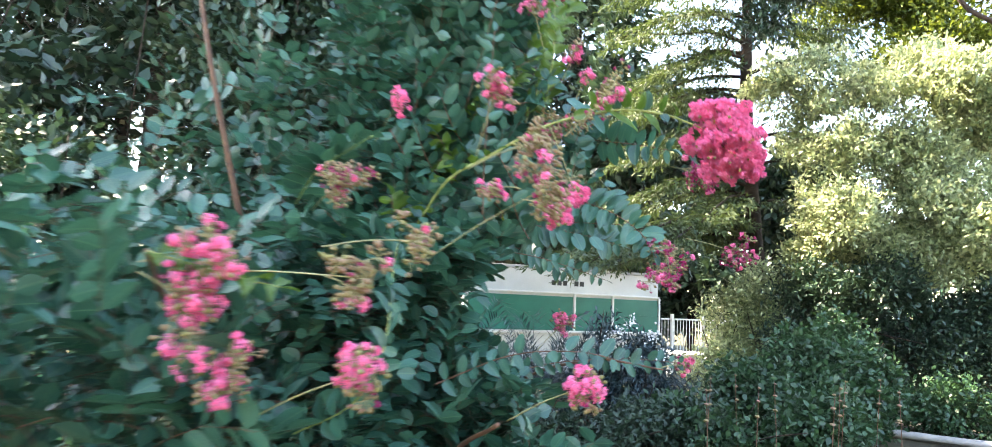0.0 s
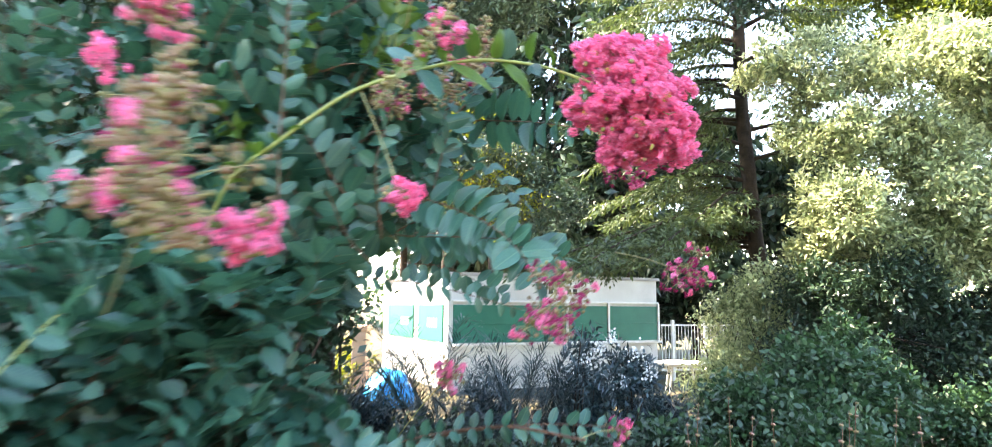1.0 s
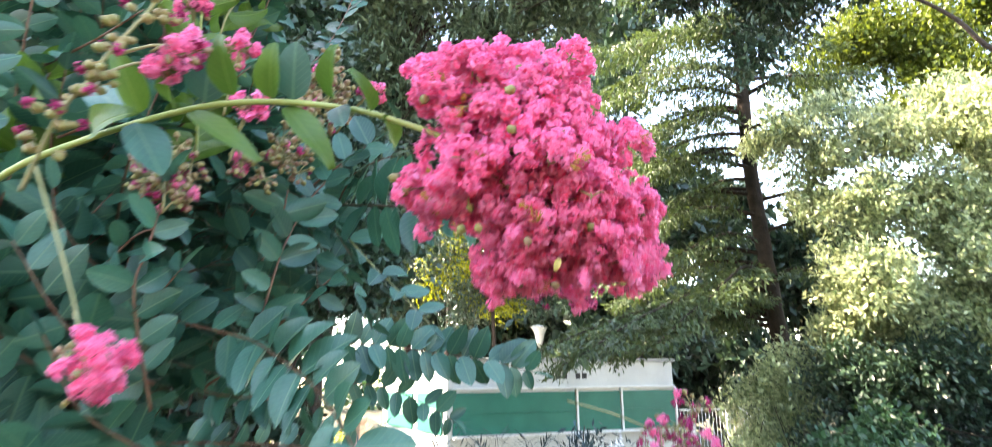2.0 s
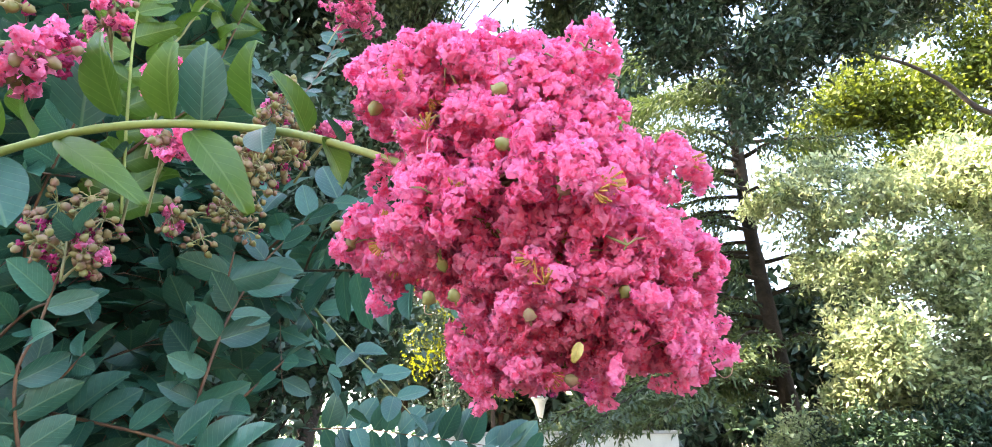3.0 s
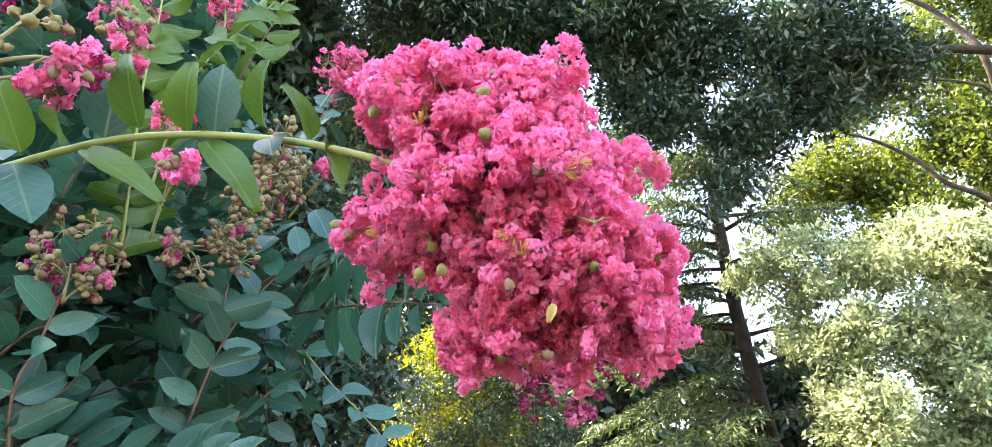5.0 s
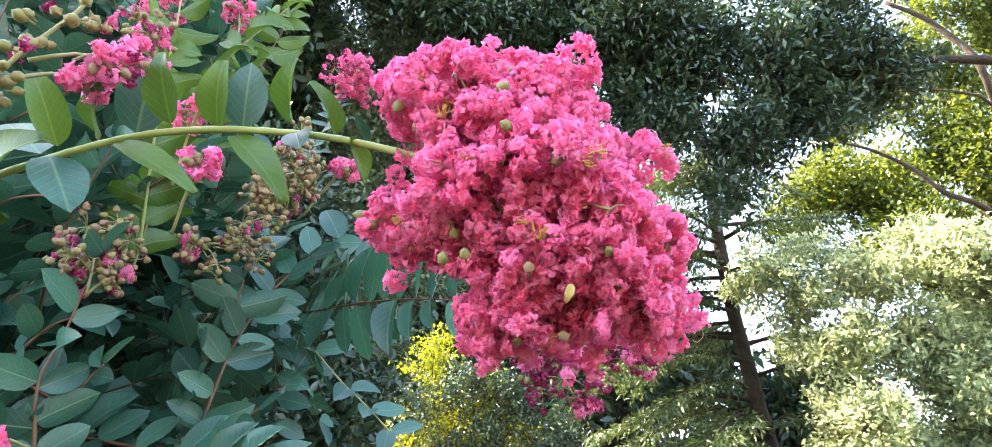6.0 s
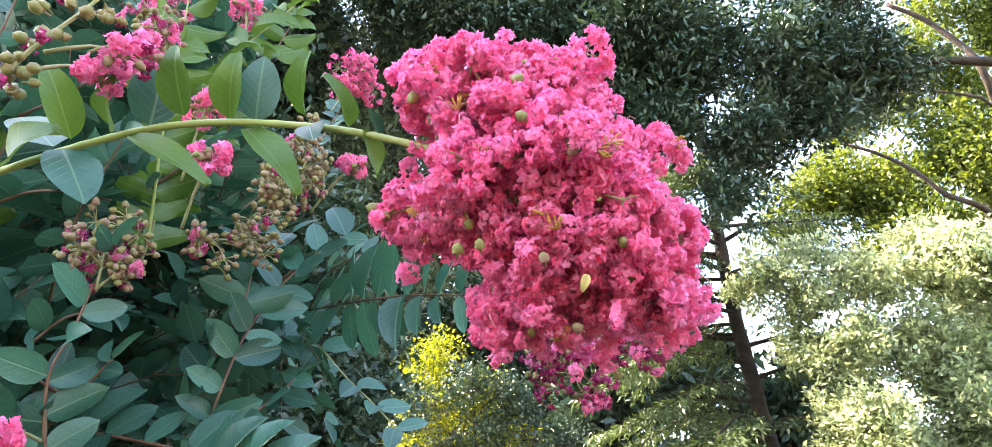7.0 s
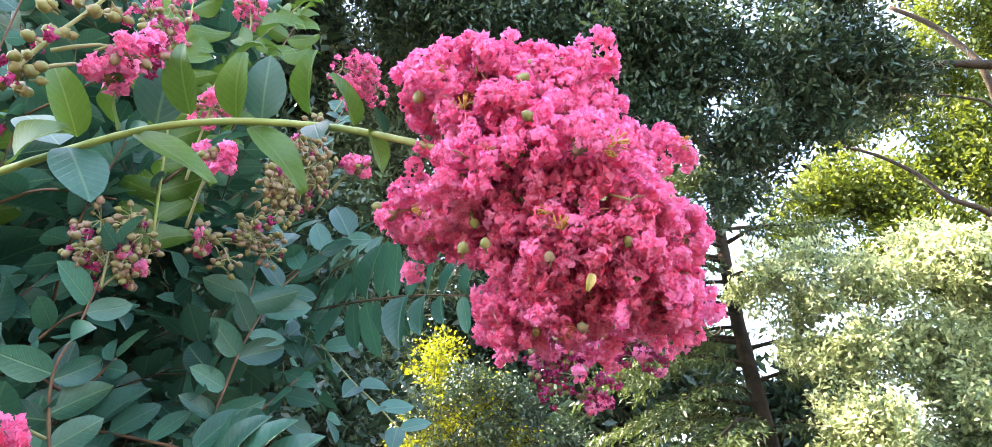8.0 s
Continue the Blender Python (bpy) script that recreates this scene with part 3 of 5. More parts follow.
# unseen tree added beyond the view to keep sun off the flowering shrub
tree("shade_tree", "unseen evergreen tree added to block sun from the flowering shrub", 60,
     [(-11.6, 5.0, -0.1), (-11.4, 5.0, 4.0), (-10.8, 5.0, 8.0), (-9.9, 5.0, 12.0)], 0.4, 0.18, [],
     [(-8.3, 5.2, 12.4, 2.2, 2.2, 1.1), (-8.1, 3.2, 12.2, 2.2, 2.0, 1.1), (-9.5, 4.6, 13.6, 2.2, 2.6, 1.1), (-8.3, 6.8, 12.6, 2.2, 1.8, 1.1), (-8.1, 1.4, 12.0, 2.2, 1.8, 1.0), (-6.6, 4.8, 11.4, 1.4, 2.2, 0.9), (-9.7, 3.0, 13.0, 1.8, 1.8, 1.0)],
     OAK, 1450, 20, 0.5, 0.32, 0.5, shell=0.1)


# far woods that close the view
def far_woods():
    rng = np.random.default_rng(77)
    blobs = []
    for a in range(0, 360, 9):
        r = rng.uniform(38, 50)
        x, y = r * math.sin(radians(a)), 8 + r * math.cos(radians(a))
        h = rng.uniform(5, 9)
        if 12 < a < 30:
            h *= 0.5
        blobs += [(x, y, h * 0.35, 4.5, 4.5, h * 0.4), (x, y, h * 0.75, 3.2, 3.2, h * 0.3)]
    at, along, face = crown_arrays(rng, blobs, 2600, 11, 0.9, 0.1, 0.6)
    long = 0.64 * rng.uniform(0.7, 1.3, len(at))
    tagged(new("far_woods", scattered("far_woods", SIMPLE, at, along, face, long, long * 0.6, SHRUBLEAF)), "distant green woods round the garden", "woods", kind="stuff")


far_woods()


# ---- kiosk ----
def kiosk():
    A = math.atan2(2.9, 4.6)
    m = Matrix.Translation((-2.0, 14.5, 0)) @ Matrix.Rotation(A, 4, "Z")
    W, D, H = 5.44, 5.2, 2.42
    th = thing("kiosk", "white kiosk with green shuttered hatches behind the shrubs", "kiosk", at=(-2.0, 14.5, 0))

    def put(name, lo, hi, material, label="", bevel=0.006, parent=th):
        bm = boxed(lo, hi, bevel)
        bm.transform(m)
        return part(name, bm, material, parent, label)

    put("wall", (0, 0.06, 0), (W, 0.16, H), WHITEWALL, "white painted front wall")
    put("wall", (0.0, 0.16, 0), (0.1, D, H), WHITEWALL)
    put("wall", (W - 0.1, 0.16, 0), (W, D, H), WHITEWALL)
    put("wall", (0.1, D - 0.1, 0), (W - 0.1, D, H), WHITEWALL)
    put("roof", (-0.06, 0.0, H), (W + 0.06, D + 0.06, H + 0.07), ROOF, "flat grey roof with a white edge")
    put("corner_post", (-0.03, 0.0, 0), (0.06, 0.058, H), WHITEWALL)
    # sunken counters and hatches along the front
    x = 0.1
    for w in (2.75, 1.05, 1.38):
        hatch = put("hatch", (x, 0.03, 1.0), (x + w, 0.058, 1.8), GREENBOARD, "dark green shutter")
        put("slat", (x, 0.012, 1.39), (x + w, 0.03, 1.41), GREENBOARD, "", 0.003, hatch)
        put("post", (x + w + 0.01, 0.0, 0.95), (x + w + 0.06, 0.058, 1.86), WHITEMETAL, "", 0.004)
        x += w + 0.07
    put("counter", (0.06, -0.16, 0.94), (W - 0.02, 0.056, 0.985), WHITEMETAL, "white counter ledge")
    put("cornice", (0.06, -0.02, 1.86), (W, 0.058, 1.9), WHITEMETAL)
    # side hatches
    for y0, y1 in ((0.35, 2.0), (2.4, 4.6)):
        hatch = put("hatch", (-0.03, y0, 1.0), (-0.002, y1, 1.8), GREENBOARD, "green side shutter")
        for j in range(5):
            yy = y0 + 0.35 + 0.14 * j
            put("lettering_bar", (-0.036, yy, 1.3), (-0.031, yy + 0.05, 1.5), PALEPAINT, "", 0.0, hatch)
    # dark lettering on the band above the hatches, only bars can be told
    for j in range(6):
        if j == 3:
            continue
        put("lettering_bar", (2.25 + 0.16 * j, 0.05, 2.06), (2.36 + 0.16 * j, 0.058, 2.18), BLACKPAINT, "", 0.0)


kiosk()


def fence():
    A = math.atan2(0.45, 0.89)
    m = Matrix.Translation((2.68, 17.45, 0)) @ Matrix.Rotation(A, 4, "Z")
    th = thing("fence", "white metal bar fence beside the kiosk", "fence", at=(2.68, 17.45, 0))

    def put(name, lo, hi, label=""):
        bm = boxed(lo, hi, 0.003)
        bm.transform(m)
        part(name, bm, WHITEMETAL, th, label)

    for x in (0.3, 1.25, 2.2):
        put("post", (x, 0, 0), (x + 0.07, 0.07, 1.48))
    for z in (0.25, 1.33):
        put("rail", (0, 0.02, z), (2.3, 0.05, z + 0.04))
    for i in range(24):
        put("bar", (0.02 + 0.095 * i, 0.027, 0.29), (0.036 + 0.095 * i, 0.043, 1.33))


fence()


def street_lamp():
    x, y = -0.91, 22.7
    h = 3.70
    th = thing("garden_lamp", "white cup-shaped garden lamp on a slim post", "lamp", at=(x, y, 0))
    part("post", tubes("post", [([(x, y, 0), (x, y, 1.5), (x, y, h - 0.6)], 0.06, 0.045, 10)], WHITEMETAL), None, th)
    line = [Vector((x, y, z)) for z in (h - 0.6, h - 0.4, h - 0.2, h - 0.06, h)]
    v, f = tube_arrays(line, 0.07, 0.27, 14)
    part("shade", mesh_from("shade", v, f, None, WHITEMETAL), None, th, "white cup shade")
    part("cap", tubes("cap", [([(x, y, h + 0.005), (x, y, h + 0.03), (x, y, h + 0.06)], 0.29, 0.2, 14)], WHITEMETAL), None, th)


street_lamp()


def gate_post():
    x, y = -4.1, 15.1
    th = thing("gate_post", "pinkish plastered gate post with a rounded cap beside the kiosk", "post", at=(x, y, 0))
    part("shaft", boxed((x - 0.16, y - 0.16, -0.05), (x + 0.16, y + 0.16, 1.2), 0.015), TERRACOTTA, th)
    bm = boxed((x - 0.2, y - 0.2, 1.2), (x + 0.2, y + 0.2, 1.34), 0.05)
    part("cap", bm, TERRACOTTA, th)


gate_post()


def tarpaulin():
    bm = bmesh.new()
    bmesh.ops.create_icosphere(bm, subdivisions=4, radius=1)
    for v in bm.verts:
        p = v.co.copy()
        k = 1 + 0.16 * noise.noise(p * 2.2) + 0.06 * noise.noise(p * 7)
        v.co = Vector((p.x * 0.46 * k, p.y * 0.45 * k, max(p.z, -0.15) * 0.55 * k + 0.08))
    bm.transform(Matrix.Translation((-2.75, 12.7, 0)))
    for f in bm.faces:
        f.smooth = True
    ob = part("tarpaulin", bm, BLUETARP, None)
    tagged(ob, "bright blue tarpaulin heaped over something on the ground", "tarpaulin")


tarpaulin()


# ---- planting in the middle distance ----
def bush(name, label, seed, blobs, leaf, clumps, per, clump, size, slim, group="", droop=0.0, shell=0.45, template=SIMPLE, root=None):
    rng = np.random.default_rng(seed)
    x, y = root or blobs[0][:2]
    th = thing(name, label, "bush", group, at=(x, y, 0))
    runs = []
    for bx, by, bz, rx, ry, rz in blobs:
        for _ in range(1 if root else 5):
            e = Vector((bx, by, bz)) + Vector(rng.normal(size=3) * 0.45 * np.array((rx, ry, rz)))
            o = Vector(((x if root else bx) + rng.normal() * 0.12, (y if root else by) + rng.normal() * 0.12, -0.05))
            runs.append((spline([o, o.lerp(e, 0.5) + Vector((0, 0, 0.1)), e], 0.15), 0.014, 0.005, 5))
    tagged(part("twigwork", tubes("twigwork", runs, BARK), None, th), kind="stuff")
    at, along, face = crown_arrays(rng, ragged(rng, blobs), clumps, per, clump, droop, shell)
    keep = at[:, 2] > 0.01
    at, along, face = at[keep], along[keep], face[keep]
    long = size * rng.uniform(0.65, 1.25, len(at))
    tagged(part("foliage", scattered("foliage", template, at, along, face, long, long * slim, leaf), None, th), kind="stuff")
    return th


bush("garden_shrub", "leafy green shrub bordering the path", 11, [(2.6, 8.6, 0.55, 0.8, 0.6, 0.55), (3.5, 8.9, 0.7, 0.8, 0.6, 0.6)], SHRUBLEAF, 520, 24, 0.18, 0.085, 0.55, "border shrubs", template=MIDDLE)
bush("garden_shrub", "leafy green shrub bordering the path", 12, [(4.2, 9.4, 0.6, 0.7, 0.6, 0.6), (3.2, 7.6, 0.4, 0.8, 0.6, 0.45)], SHRUBLEAF, 480, 24, 0.18, 0.085, 0.55, "border shrubs", template=MIDDLE)
bush("garden_shrub", "leafy green shrub bordering the path", 13, [(1.9, 7.4, 0.35, 0.8, 0.6, 0.42), (4.3, 10.6, 0.8, 0.9, 0.7, 0.8)], SHRUBLEAF, 480, 24, 0.18, 0.085, 0.55, "border shrubs", template=MIDDLE)
bush("garden_shrub", "low shrub by the kerb with sunlight put into its pale colour", 14, [(7.6, 11.6, 0.5, 0.9, 0.6, 0.5), (6.6, 13.3, 0.5, 0.9, 0.6, 0.6)], LAUREL_SUNLIT, 260, 22, 0.2, 0.09, 0.5, "border shrubs")
# sunlit side of the bush mass, its light put into pale leaves
bush("pale_shrub", "silvery shrub with sunlight put into its pale leaf colour", 15, [(3.2, 12.9, 1.2, 0.7, 0.6, 1.1), (3.9, 12.6, 1.7, 0.6, 0.5, 0.9), (2.9, 12.6, 0.5, 0.6, 0.5, 0.5)], LAUREL_SUNLIT, 620, 26, 0.2, 0.085, 0.5)
bush("low_shrub", "low dark green shrub beside the kerb", 25, [(5.5, 10.1, 0.35, 0.7, 0.5, 0.4), (6.6, 9.7, 0.3, 0.7, 0.5, 0.35)], SHRUBLEAF, 420, 24, 0.18, 0.085, 0.55, "border shrubs")
bush("low_shrub", "low green shrub behind the kerb, sunlight put into its pale colour", 26, [(6.9, 10.9, 0.5, 0.8, 0.5, 0.5), (8.2, 10.6, 0.6, 0.8, 0.5, 0.6)], LAUREL_SUNLIT, 420, 24, 0.18, 0.085, 0.5, "border shrubs")


bush("low_shrub", "low yellow-green sunlit shrub beside the gate post", 27, [(-4.7, 13.9, 0.35, 0.8, 0.5, 0.45), (-5.7, 14.3, 0.4, 0.8, 0.5, 0.5), (-6.6, 13.6, 0.4, 0.8, 0.5, 0.5), (-4.9, 16.2, 0.5, 0.7, 0.4, 0.6)], YELLOW, 420, 18, 0.2, 0.09, 0.5, "border shrubs", shell=0.2)


def frond_shrub(seed, x, y, n, reach, height):
    """A clump of arching feather-shaped fronds."""
    rng = np.random.default_rng(seed)
    th = thing("feathery_shrub", "dark blue-green shrub with arching feather-shaped fronds", "bush", "feathery shrubs", at=(x, y, 0))
    for _ in range(n):
        a = rng.uniform(0, 2 * math.pi)
        r, h = reach * rng.uniform(0.5, 1.0), height * rng.uniform(0.65, 1.05)
        o = Vector((x + rng.normal() * 0.12, y + rng.normal() * 0.1, -0.03))
        w = Vector((math.cos(a), math.sin(a) * 0.7, 0))
        line = spline([o, o + w * r * 0.2 + Vector((0, 0, h * 0.55)), o + w * r * 0.6 + Vector((0, 0, h * 0.98)), o + w * r * 1.05 + Vector((0, 0, h * 0.82)), o + w * r * 1.35 + Vector((0, 0, h * 0.5))], 0.05)
        frond = part("frond", tubes("frond", [(line, 0.005, 0.0015, 4)], SPIKY), None, th)
        at, along, face = [], [], []
        for k in range(len(line) // 4, len(line) - 1):
            t = (line[k + 1] - line[k]).normalized()
            s = t.cross(Vector((0, 0, 1))).normalized()
            for sg in (-1, 1):
                at.append(tuple(line[k]))
                along.append(tuple(s * sg + t * 0.7 + Vector((0, 0, 0.15 + 0.2 * rng.normal()))))
                face.append((0.1 * rng.normal(), 0.1 * rng.normal(), 1))
        m = len(at)
        long = 0.24 * np.sin(np.linspace(0.6, 2.8, m)) * rng.uniform(0.85, 1.1, m)
        tagged(part("leaflet_fringe", scattered("leaflet_fringe", SIMPLE, np.array(at), np.array(along), np.array(face), long, 0.017, SPIKY), None, frond), kind="stuff")


for k, (x, y, n, reach, height) in enumerate([(-1.0, 8.0, 22, 1.0, 1.62), (0.1, 8.3, 18, 0.95, 1.5), (-2.2, 8.2, 20, 0.85, 1.05), (-3.2, 8.6, 18, 0.8, 0.9), (-0.6, 7.4, 20, 0.6, 0.85), (0.9, 9.5, 18, 0.9, 1.0), (-0.5, 9.9, 18, 0.9, 0.95), (1.9, 9.7, 14, 0.8, 0.8)]):
    frond_shrub(120 + k, x, y, n, reach, height)


def garden_table():
    x, y = 2.7, 14.4
    th = thing("garden_table", "white plastic garden table beside the kiosk", "table", at=(x, y, 0))
    part("tabletop", tubes("tabletop", [([(x, y, 0.69), (x, y, 0.705), (x, y, 0.72)], 0.5, 0.5, 28)], WHITEMETAL), None, th)
    part("rim", tubes("rim", [([(x, y, 0.655), (x, y, 0.67), (x, y, 0.688)], 0.45, 0.47, 28)], WHITEMETAL), None, th)
    for k in range(4):
        a = math.pi / 4 + k * math.pi / 2
        c, s = math.cos(a), math.sin(a)
        part("leg", tubes("leg", [([(x + 0.42 * c, y + 0.42 * s, 0), (x + 0.36 * c, y + 0.36 * s, 0.35), (x + 0.3 * c, y + 0.3 * s, 0.654)], 0.022, 0.028, 8)], WHITEMETAL), None, th)


garden_table()


def dry_stalk():
    """A dead flower stalk with whorled brown seed heads."""
    th = thing("dry_stalk", "dry brown flower stalk with whorled seed heads", "plant", "dry stalks")
    part("stem", tubes("stem", [(spline([(0, 0, -0.03), (0.01, 0, 0.5), (0, 0.01, 1.0)], 0.1), 0.005, 0.003, 5)], REDSTEM), None, th)
    for z, r in ((0.74, 0.022), (0.87, 0.019), (0.98, 0.015)):
        bm = bmesh.new()
        bmesh.ops.create_icosphere(bm, subdivisions=2, radius=r)
        for v in bm.verts:
            k = 1 + 0.35 * noise.noise(v.co * 60)
            v.co = Vector((v.co.x * k, v.co.y * k, v.co.z * 0.6 * k + z))
        part("seed_head", bm, CAPSULE, th)
    return th


stalk = dry_stalk()
spots = [(1.45, 5.6, 0.95), (1.9, 6.0, 1.0), (2.25, 6.5, 0.9), (2.7, 6.3, 1.02), (3.0, 7.0, 1.0), (2.05, 7.0, 1.05), (1.65, 6.6, 1.0), (3.5, 7.4, 1.1), (2.45, 5.8, 0.9), (3.2, 6.2, 0.85)]
stalk.location = (1.45, 5.6, 0)
for k, (x, y, s) in enumerate(spots[1:]):
    copy_thing(stalk, pose(x, y, 0, 4 * math.sin(7 * k), 5 * math.sin(3 * k + 1), 40 * k))


def white_flowered_shrub():
    rng = np.random.default_rng(31)
    th = bush("white_flowered_shrub", "dark-stemmed shrub with clusters of white flowers", 18, [(0.95, 8.4, 0.7, 0.42, 0.35, 0.6), (1.25, 8.5, 1.1, 0.3, 0.3, 0.35), (0.75, 8.4, 1.3, 0.12, 0.12, 0.4)], SPIKY, 210, 20, 0.16, 0.09, 0.35)
    for x, y, z in ((0.95, 8.1, 1.35), (1.3, 8.2, 1.3), (1.15, 8.1, 0.98), (0.8, 8.1, 1.25), (1.45, 8.2, 1.05), (1.05, 8.0, 1.45)):
        k = 34
        at = np.array((x, y, z)) + rng.normal(size=(k, 3)) * 0.045
        tagged(part("white_blossom", scattered("white_blossom", SIMPLE, at, unit(rng.normal(size=(k, 3))), unit(rng.normal(size=(k, 3))), 0.035, 0.03, WHITEPETAL), None, th, "white flower cluster"), kind="stuff")


white_flowered_shrub()
bush("low_shrub", "low dark blue-green shrub before the kiosk", 29, [(-1.7, 9.0, 0.3, 0.7, 0.4, 0.4), (-2.7, 9.2, 0.28, 0.7, 0.4, 0.36), (-0.6, 9.2, 0.3, 0.6, 0.4, 0.36), (0.5, 10.3, 0.3, 0.7, 0.4, 0.4), (1.6, 10.6, 0.3, 0.6, 0.4, 0.4)], SPIKY, 900, 22, 0.18, 0.1, 0.3, "border shrubs")
bush("low_shrub", "low dark blue-green shrub under the flowering shrub", 28, [(0.2, 6.9, 0.3, 0.6, 0.4, 0.4), (0.95, 7.0, 0.3, 0.5, 0.4, 0.4), (-0.6, 6.8, 0.3, 0.6, 0.4, 0.38), (1.5, 7.4, 0.3, 0.4, 0.4, 0.4)], DARKLEAF, 620, 24, 0.16, 0.08, 0.4, "border shrubs")
bush("dark_hedge", "dark small-leaved hedge behind the flowering shrub", 19, [(-1.7, 5.6, 1.9, 0.9, 0.5, 1.5), (-1.35, 6.0, 2.9, 0.7, 0.4, 0.9), (-2.9, 5.4, 1.7, 1.0, 0.6, 1.6), (-1.9, 5.8, 3.8, 0.9, 0.5, 0.9), (-4.2, 5.0, 1.8, 1.0, 0.6, 1.6), (-2.6, 5.6, 3.9, 1.0, 0.5, 1.0), (-1.5, 6.0, 4.6, 0.6, 0.4, 0.6), (-2.2, 5.5, 2.6, 0.8, 0.4, 0.7), (-2.6, 5.5, 3.1, 0.8, 0.4, 0.6), (-1.7, 5.6, 3.4, 0.6, 0.4, 0.5)], DARKLEAF, 2800, 22, 0.2, 0.096, 0.55, shell=0.25)
bush("dark_bush", "dark small-leaved bush close behind the flowering shrub", 20, [(-0.95, 4.7, 3.0, 0.5, 0.3, 0.55), (-0.5, 4.7, 3.05, 0.35, 0.3, 0.4), (-0.5, 4.7, 2.55, 0.4, 0.3, 0.3), (-0.22, 4.7, 2.7, 0.22, 0.3, 0.3), (-1.0, 4.7, 3.8, 0.5, 0.3, 0.5), (-1.0, 4.7, 2.3, 0.5, 0.3, 0.4), (-0.45, 4.7, 3.5, 0.3, 0.3, 0.3)], DARKLEAF, 900, 22, 0.13, 0.058, 0.5, shell=0.15, root=(-1.5, 4.9))


# ---- the flowering shrub ----
LEAVES = []
for fold, curl, wave in ((0.28, 0.1, 0.03), (0.45, 0.35, 0.05), (0.15, 0.22, 0.06), (0.6, 0.5, 0.03), (0.2, -0.15, 0.05)):
    v, f, u = leaf_template(8, fold=fold, curl=curl, wave=wave)
    LEAVES.append((v, f, u))
LEAF_OLD = [mesh_from("leaf", v, f, u, MYRTLE) for v, f, u in LEAVES]
YOUNG_LEAVES = [leaf_template(12, fold=fold, curl=curl, wave=0.12, shape=1.15, bend=bend, turn=turn) for fold, curl, bend, turn in ((0.6, 0.3, 0.45, 0.7), (0.9, 0.5, 0.6, -0.6), (0.4, -0.25, 0.5, 0.9), (0.7, 0.7, 0.3, 0.5))]
LEAF_YOUNG = [mesh_from("leaf", v, f, u, MYRTLE_YOUNG) for v, f, u in YOUNG_LEAVES]


def leaf(base, along, face, length, width, mesh, parent):
    y = Vector(along).normalized()
    x = y.cross(Vector(face)).normalized()
    z = x.cross(y)
    ob = attach(new("leaf", mesh), parent)
    m = Matrix((x * width, y * length, z * width)).transposed().to_4x4()
    m.translation = base
    ob.matrix_basis = m
    return ob


def leaf_pairs(rng, line, parent, size, spacing, start=0.0, roll=0.0, lift=0.25, forward=0.5, meshes=LEAF_OLD, slim=0.55, tip=True):
    """Leaves in pairs along a twig, roll degrees about it from level."""
    run, last = 0.0, -1.0
    total = sum((line[i + 1] - line[i]).length for i in range(len(line) - 1))
    for i in range(1, len(line)):
        run += (line[i] - line[i - 1]).length
        if run / total < start or run - last < spacing:
            continue
        last = run
        t = (line[i] - line[i - 1]).normalized()
        up = Vector((0, 0, 1))
        s = t.cross(up).normalized() if abs(t.z) < 0.95 else Vector((1, 0, 0))
        s = Matrix.Rotation(radians(roll + rng.uniform(-30, 30)), 3, t) @ s
        n = s.cross(t).normalized()
        if n.z < 0 and abs(roll) < 60:
            n = -n
        for sg in (-1, 1):
            if rng.random() < 0.1:
                continue
            way = s * sg + t * (forward + rng.uniform(-0.2, 0.25)) + n * (lift + rng.uniform(-0.25, 0.25))
            L = size * rng.uniform(0.78, 1.12) * (0.75 if run / total > 0.9 else 1)
            leaf(line[i] - t * rng.uniform(0, 0.008) * sg, way, n + t * rng.uniform(-0.3, 0.3) + s * rng.uniform(-0.35, 0.35), L, L * slim * rng.uniform(0.88, 1.1), rng.choice(meshes), parent)
    if tip:
        t = (line[-1] - line[-2]).normalized()
        leaf(line[-1], t, Vector((0.1, -0.2, 1)), size * 0.7, size * 0.36, rng.choice(meshes), parent)


def twig(name, pts, r0, r1, material, parent, label="", step=0.01):
    line = spline(pts, step)
    ob = part(name, tubes(name, [(line, r0, r1, 7)], material), None, parent, label)
    return ob, line


